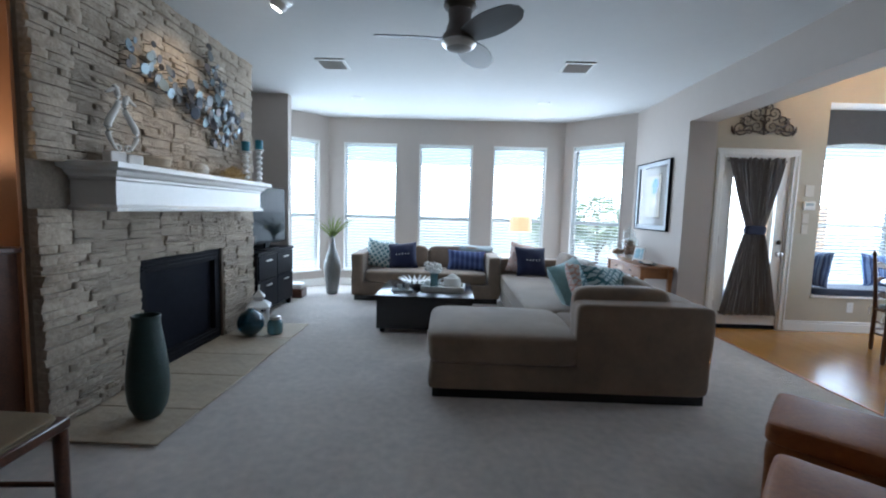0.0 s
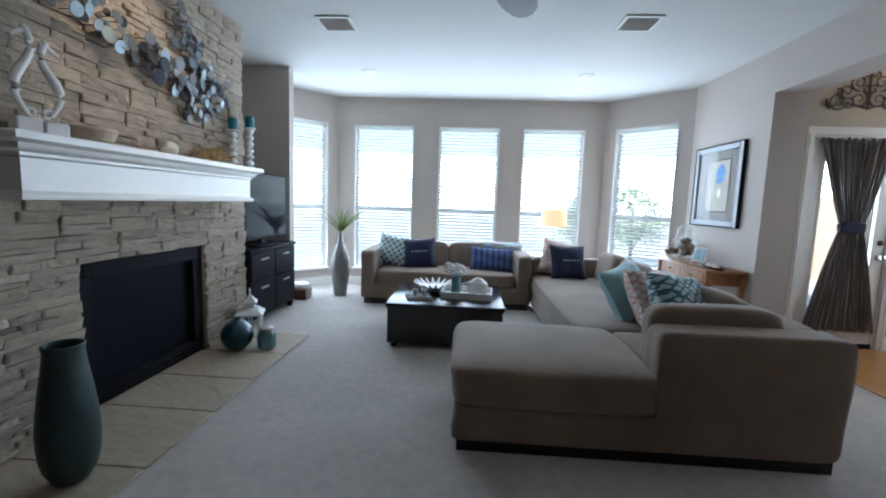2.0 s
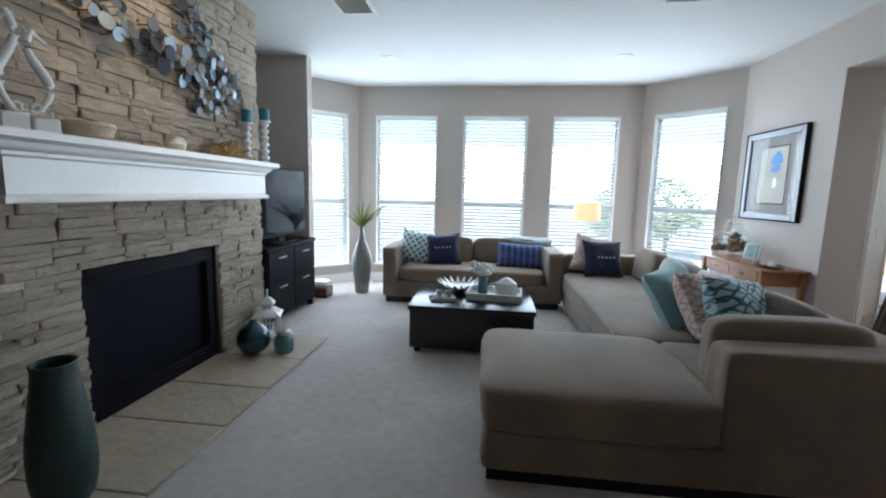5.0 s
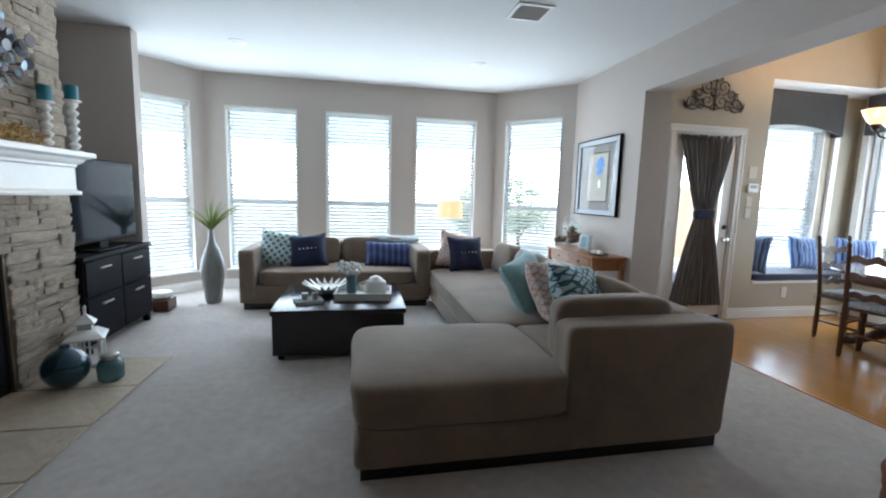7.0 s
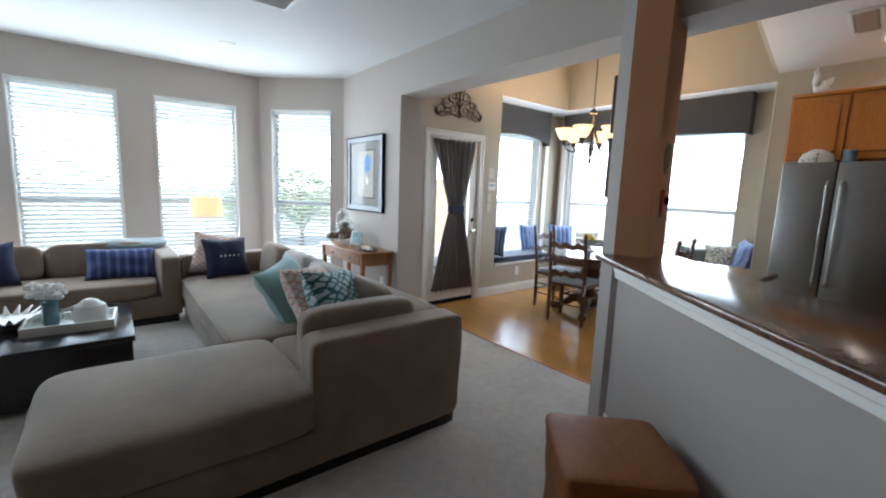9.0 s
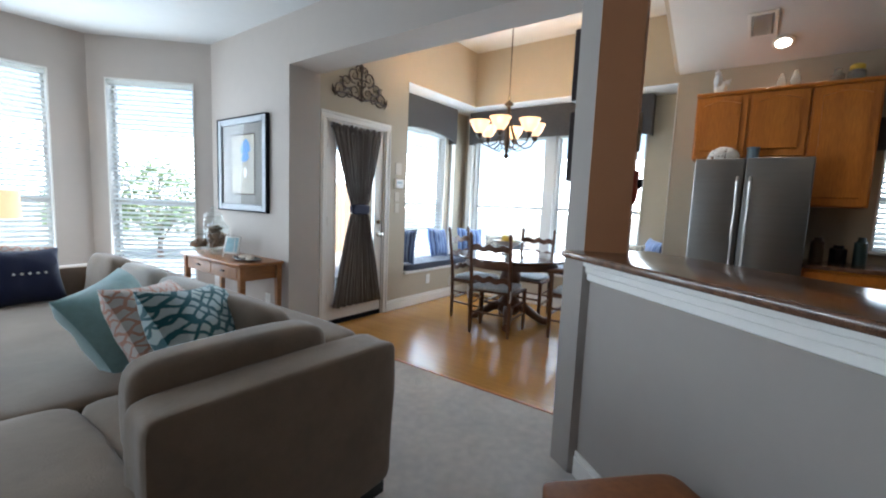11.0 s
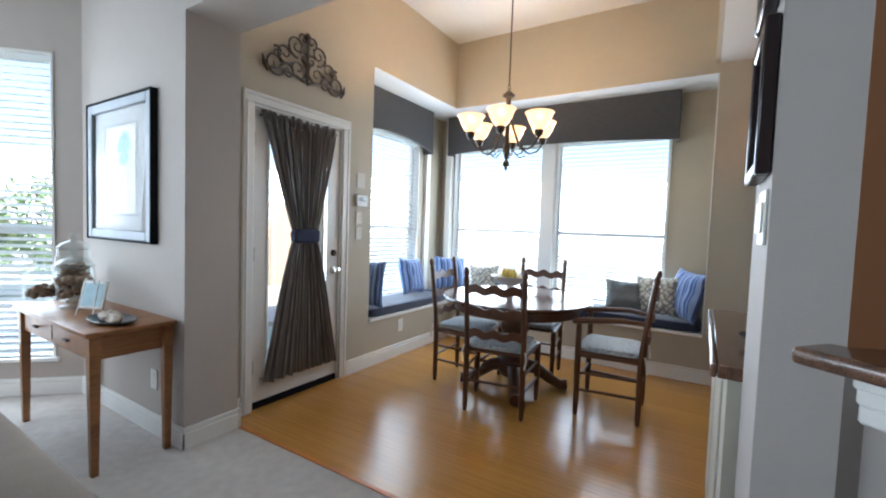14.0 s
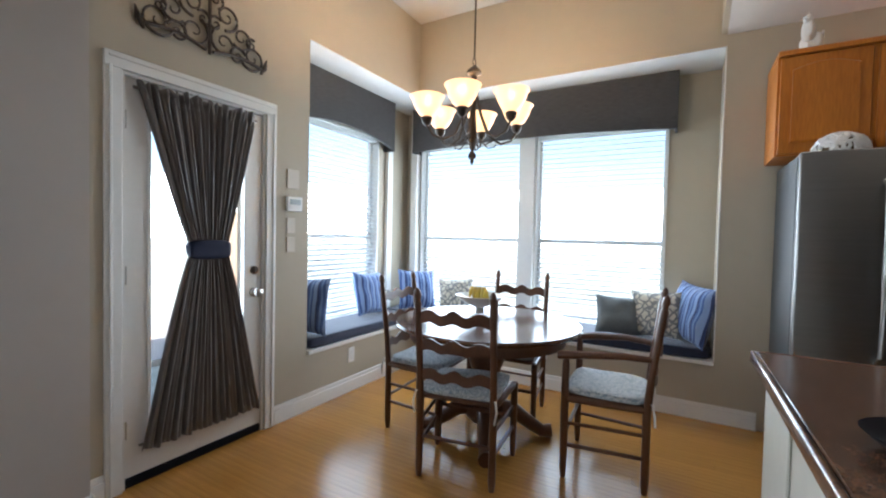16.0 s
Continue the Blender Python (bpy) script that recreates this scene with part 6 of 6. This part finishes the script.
part("wire_dish", lathe([(0.06, 0), (0.10, 0.03), (0.105, 0.035), (0.09, 0.03), (0.002, 0.006)], 20), BLACK, dish)
part("cup", lathe([(0.028, 0.008), (0.036, 0.085), (0.032, 0.085), (0.002, 0.02)], 18), WHITECER, dish)
# things on the refrigerator and the cabinets
basket = thing("woven_basket", "white woven rope dome basket on the refrigerator", "basket", pose(5.48, 0.88, 1.777))
rng = random.Random(6)
for k in range(64):
    a, el = rng.uniform(0, 6.28), math.asin(rng.uniform(0.05, 1.0))
    d = Vector((math.cos(el) * math.cos(a), math.cos(el) * math.sin(a), math.sin(el)))
    u = d.orthogonal().normalized()
    v = d.cross(u)
    c = Vector((0, 0, 0.02)) + Vector((d.x * 0.115, d.y * 0.115, d.z * 0.10))
    r = rng.uniform(0.022, 0.036)
    part("rope_loop", tube([tuple(c + u * r * math.cos(q * 0.7) + v * r * math.sin(q * 0.7)) for q in range(10)], 0.009, 5), WHITECER, basket)
part("core", rounded(0.19, 0.19, 0.10, 2.2, 6, at=(0, 0, 0.0), seed=95), CREAM, basket)
thing("tin_canister", "small blue-grey tin with a dark lid", "tin", pose(5.46, 0.66, 1.777), bm=lathe([(0.045, 0), (0.045, 0.09), (0.048, 0.092), (0.048, 0.115), (0.002, 0.118)], 20), mat=material("blue_tin", (0.16, 0.24, 0.30), 0.4, vary=0.15))
hen = rounded(0.12, 0.09, 0.11, 2.4, 7, at=(0, 0, 0.02), seed=71)
rounded(0.07, 0.07, 0.13, 2.3, 6, at=(0, 0.045, 0.07), seed=72, bm=hen)
rounded(0.05, 0.05, 0.06, 2.2, 5, at=(0, 0.055, 0.165), seed=73, bm=hen)
tube([(0, 0.05, 0.215), (0, 0.062, 0.235), (0, 0.045, 0.24)], 0.012, 6, hen, [0.8, 1, 0.4])
tube([(0, 0.075, 0.195), (0, 0.10, 0.188)], 0.010, 6, hen, [1, 0.2])
for q in (-0.4, 0.0, 0.4):
    tube([(0.02 * q, -0.04, 0.07), (0.04 * q, -0.085, 0.12), (0.06 * q, -0.10, 0.165)], 0.018, 6, hen, [1, 0.8, 0.25])
box(hen, -0.045, 0.045, -0.04, 0.05, 0, 0.022, bevel=0.006)
thing("rooster_figurine", "small white ceramic rooster figurine above the cabinets", "figurine", pose(5.72, 0.98, 2.43, 0, 0, 60), bm=hen, mat=WHITECER)
for y, r, h in ((0.52, 0.035, 0.15), (0.42, 0.04, 0.17), (0.14, 0.05, 0.14)):
    o = thing("glass_bottle", "clear glass jar standing above the cabinets", "jar", pose(5.78, y, 2.43), "glass jars above the cabinets", lathe([(r * 0.8, 0), (r, 0.02), (r, h * 0.65), (r * 0.5, h * 0.8), (r * 0.55, h), (0.002, h)], 18), PALEJAR)
yj = thing("yellow_lidded_jar", "clear glass jar with a yellow lid above the cabinets", "jar", pose(5.78, 0.02, 2.43))
part("jar", lathe([(0.05, 0), (0.06, 0.02), (0.06, 0.10), (0.045, 0.115), (0.002, 0.116)], 18), PALEJAR, yj)
part("lid", lathe([(0.05, 0.117), (0.05, 0.15), (0.03, 0.165), (0.002, 0.166)], 18), BANANA, yj)
for y, r, h, mt in ((0.12, 0.05, 0.22, BRONZE), (-0.02, 0.06, 0.16, DARKWOOD), (-0.16, 0.045, 0.24, VASEGREEN)):
    thing("canister", "dark kitchen canister on the counter", "canister", pose(5.78, y, 0.905), "counter canisters", lathe([(r, 0), (r, h * 0.8), (r * 0.6, h * 0.88), (r * 0.6, h), (0.002, h)], 18), mt)
SL = 23.1
can_light(pose(5.717, 0.54, 2.862 - 0.014, 0, SL, 0), "lit recessed ceiling downlight in the kitchen", SPOTGLOW)
can_light(pose(4.95, 1.22, 3.19 - 0.014, 0, SL, 0), "lit recessed ceiling downlight in the kitchen", SPOTGLOW)
vent(pose(5.50, 0.70, 2.955, 0, SL, 0), "ceiling vents", 0.30, 0.22)
spot("kitchen_can_and_fill", (5.70, 0.54, 2.82), (5.65, 0.54, 0), KITCHEN_W, (1, 0.84, 0.66), 110)
spot("kitchen_can_and_fill", (4.93, 1.2, 3.14), (4.8, 1.1, 0), KITCHEN_W, (1, 0.84, 0.66), 110)
# Added fill spot with no fixture, brightens the column's brown face.
spot("kitchen_can_and_fill", (3.75, -0.55, 3.30), (3.7, -0.2, 0), KITCHEN_W * 2.4, (1, 0.82, 0.62), 130)

# ---- ottomans ----
def ottoman(m):
    root = thing("leather_ottoman", "cognac brown leather cube ottoman beside the half wall", "ottoman", m, "leather ottomans")
    part("body", rounded(0.46, 0.46, 0.36, 12, 8, at=(0, 0, 0.0), seed=81), LEATHER, root)
    part("lid", rounded(0.475, 0.475, 0.10, 9, 8, crown=0.008, at=(0, 0, 0.345), seed=82), LEATHER, root)


ottoman(pose(1.965, 0.70, 0, 0, 0, 46.5))
ottoman(pose(1.52, 0.13, 0, 0, 0, 46.5))

# ---- piano corner ----
pia = thing("upright_piano", "small brown mahogany upright piano with sheet music", "piano")
part("case", boxes((-3.40, -2.03, 0.86, 1.09, 0.0, 1.02), (-3.42, -2.01, 0.84, 1.10, 1.02, 1.05), bevel=0.005), PIANO, pia)
part("key_bed", boxes((-3.40, -2.03, 0.50, 0.86, 0.60, 0.74), bevel=0.006), PIANO, pia)
part("fallboard", boxes((-3.37, -2.06, 0.53, 0.86, 0.741, 0.765), bevel=0.005), PIANO, pia)
for x in (-2.07, -3.36):
    part("leg", boxes((x - 0.04, x + 0.04, 0.51, 0.59, 0, 0.60), bevel=0.008), PIANO, pia)
thing("sheet_music", "white sheet of music lying on the piano", "paper", pose(-2.25, 0.70, 0.766, 0, 0, 8), bm=boxes((-0.14, 0.14, -0.11, 0.11, 0, 0.003)), mat=WHITECER)
pl = thing("piano_lamp", "lit table lamp with tan shade on the piano", "lamp", pose(-2.50, 0.94, 1.05))
part("base", lathe([(0.08, 0), (0.08, 0.02), (0.02, 0.04), (0.02, 0.25)], 20), BRONZE, pl)
part("shade", lathe([(0.16, 0.24), (0.12, 0.44), (0.118, 0.44), (0.158, 0.24)], 28), SHADE, pl)
bulb("piano_bulb", (-2.50, 0.94, 1.50), 5, WARM, 0.03)
sc = thing("piano_chair", "dark wooden side chair with a cream woven seat", "chair", pose(-1.50, 0.26, 0, 0, 0, 4))
part("seat_frame", boxes((-0.26, 0.26, -0.25, 0.25, 0.39, 0.435), bevel=0.006), PIANO, sc)
part("seat", rounded(0.50, 0.48, 0.035, 8, 6, crown=0.008, at=(0, 0, 0.43), seed=91), CREAM, sc)
for x in (-0.235, 0.235):
    for y in (-0.225, 0.225):
        part("leg", lathe([(0.016, 0), (0.024, 0.06), (0.026, 0.39)], 10), PIANO, sc, m=pose(x, y, 0))
for y in (-0.225, 0.225):
    part("stretcher", tube([(-0.235, y, 0.16), (0.235, y, 0.16)], 0.011, 8), PIANO, sc)
part("backrest", boxes((-0.275, -0.245, -0.23, 0.23, 0.44, 0.92), bevel=0.008), PIANO, sc)

# ---- baseboards ----
for a, b in (((-1.81, 6.0), (2.09, 6.0)), ((2.09, 6.0), (2.905, 5.185)), ((-2.625, 5.185), (-1.81, 6.0)), ((2.905, 5.185), (2.905, 3.804)), ((2.889, 3.82), (3.22, 3.82)),
             ((3.22, 3.804), (3.22, 3.955)), ((3.22, 3.955), (3.32, 3.955)), ((4.27, 3.955), (5.98, 3.955)), ((5.98, 3.955), (5.98, 1.13))):
    baseboard(a, b)

# ---- outdoors: fence, shrubs, patio ----
CEDAR = material("cedar_fence", (0.36, 0.26, 0.18), 0.8, vary=0.2, scale=2, stretch=(6, 6, 0.6), bump=0.2, bump_scale=40, random_tint=0.12)
PATIO = material("patio_concrete", (0.27, 0.26, 0.24), 0.85, vary=0.10, scale=1.5, bump=0.2, bump_scale=30)
structure("pavement", boxes((-6, 16.0, 6.4, 9.2, -0.15, -0.08)), PATIO, "pale concrete patio behind the house", "patio")
fence = thing("fence", "orange cedar board fence at the garden edge", "fence", pose(7.6, 9.4, -0.15))
picket = finish("board", boxes((-0.07, 0.07, -0.01, 0.01, 0.03, 1.85), bevel=0.004), CEDAR)
for k in range(13):
    o = new("board", picket)
    o.parent = fence
    o.matrix_basis = Matrix.Translation((0.145 * k, 0, 0))
for k in range(2):
    part("post", boxes((1.75 * k - 0.05, 1.75 * k + 0.05, 0.012, 0.11, 0, 1.8)), CEDAR, fence)
for z in (0.4, 1.4):
    part("rail", boxes((0, 1.8, 0.011, 0.05, z, z + 0.09)), CEDAR, fence)
LEAF = material("shrub_leaf", (0.12, 0.195, 0.07), 0.5, vary=0.25, scale=9, second=(0.08, 0.135, 0.04))
BARK = material("bark", (0.14, 0.09, 0.06), 0.9, vary=0.3, scale=8, bump=0.5, bump_scale=30)


def shrub(m, r, h, seed):
    rg = random.Random(seed)
    root = thing("shrub_tree", "leafy green garden shrub behind the patio", "shrub", m, "garden shrubs")
    bm = tube([(0, 0, 0), (0.03, 0.02, h * 0.25), (0.0, 0.05, h * 0.5), (0.04, 0, h * 0.8)], 0.06, 8, taper=[1.2, 0.9, 0.6, 0.2])
    for k in range(9):
        a, z0 = rg.uniform(0, 6.28), rg.uniform(0.15, 0.6) * h
        tube([(0, 0, z0), (0.3 * r * math.cos(a), 0.3 * r * math.sin(a), z0 + 0.12 * h), (0.7 * r * math.cos(a), 0.7 * r * math.sin(a), z0 + 0.28 * h)], 0.022, 5, bm, [1, 0.7, 0.25])
    part("trunk", bm, BARK, root)
    verts, faces = [], []
    for k in range(3600):
        d = Vector((rg.gauss(0, 1), rg.gauss(0, 1), rg.gauss(0, 1))).normalized() * rg.uniform(0.35, 1.0) ** 0.5
        lump = 0.78 + 0.34 * noise.noise(d * 2.3 + Vector((seed, 0, 0)))
        c = Vector((d.x * r * lump, d.y * r * lump, h * 0.56 + d.z * h * 0.46 * lump))
        ax = Vector((rg.gauss(0, 1), rg.gauss(0, 1), rg.gauss(0, 1))).normalized()
        bx = ax.orthogonal().normalized()
        s = rg.uniform(0.03, 0.06)
        i = len(verts)
        verts += [c - ax * s, c + bx * s * 0.45, c + ax * s, c - bx * s * 0.45]
        faces.append((i, i + 1, i + 2, i + 3))
    me = bpy.data.meshes.new("crown")
    me.from_pydata(verts, [], faces)
    me.materials.append(LEAF)
    o = new("crown", me)
    o.parent = root
    tagged(o, "ragged mass of small green leaves", kind="stuff")


shrub(pose(4.3, 10.6, -0.15), 1.1, 2.3, 1)
shrub(pose(3.3, 11.2, -0.15), 0.9, 1.9, 2)

# ---- oak boards of the nook floor ----
plank = finish("plank", boxes((-0.5, 0.5, -0.5, 0.5, -0.5, 0.5)), WOODFLOOR)
rng = random.Random(12)
far_bm = bmesh.new()
x, col = 3.252, 0
while x < 5.99:
    y = 0.50
    first = True
    while y < 3.955:
        ln = min(rng.uniform(0.3, 1.3) if first else rng.uniform(0.7, 1.35), 3.956 - y + 0.02)
        first = False
        if ln > 0.05:
            o = new("plank", plank)
            o.parent = kitchen_base
            o.matrix_basis = Matrix.Translation((x + 0.041, y + ln / 2, -0.006)) @ Matrix.Diagonal((0.0816, ln - 0.0008, 0.012 + rng.uniform(0, 0.0003), 1))
        y += ln
    x += 0.0822
x = 3.252
while x < 5.99:
    y = -3.9
    while y < 0.5:
        ln = rng.uniform(0.8, 1.3)
        box(far_bm, x, x + 0.081, y, min(y + ln - 0.001, 0.5), -0.012, 0.0)
        y += ln
    x += 0.0822
far = part("far_planks", far_bm, WOODFLOOR, kitchen_base)
tagged(far, kind="stuff")
structure("threshold", boxes((3.225, 3.252, 1.39, 3.82, 0.0, 0.006), bevel=0.002), OAKCAB, "thin oak reducer strip between carpet and boards", "threshold")
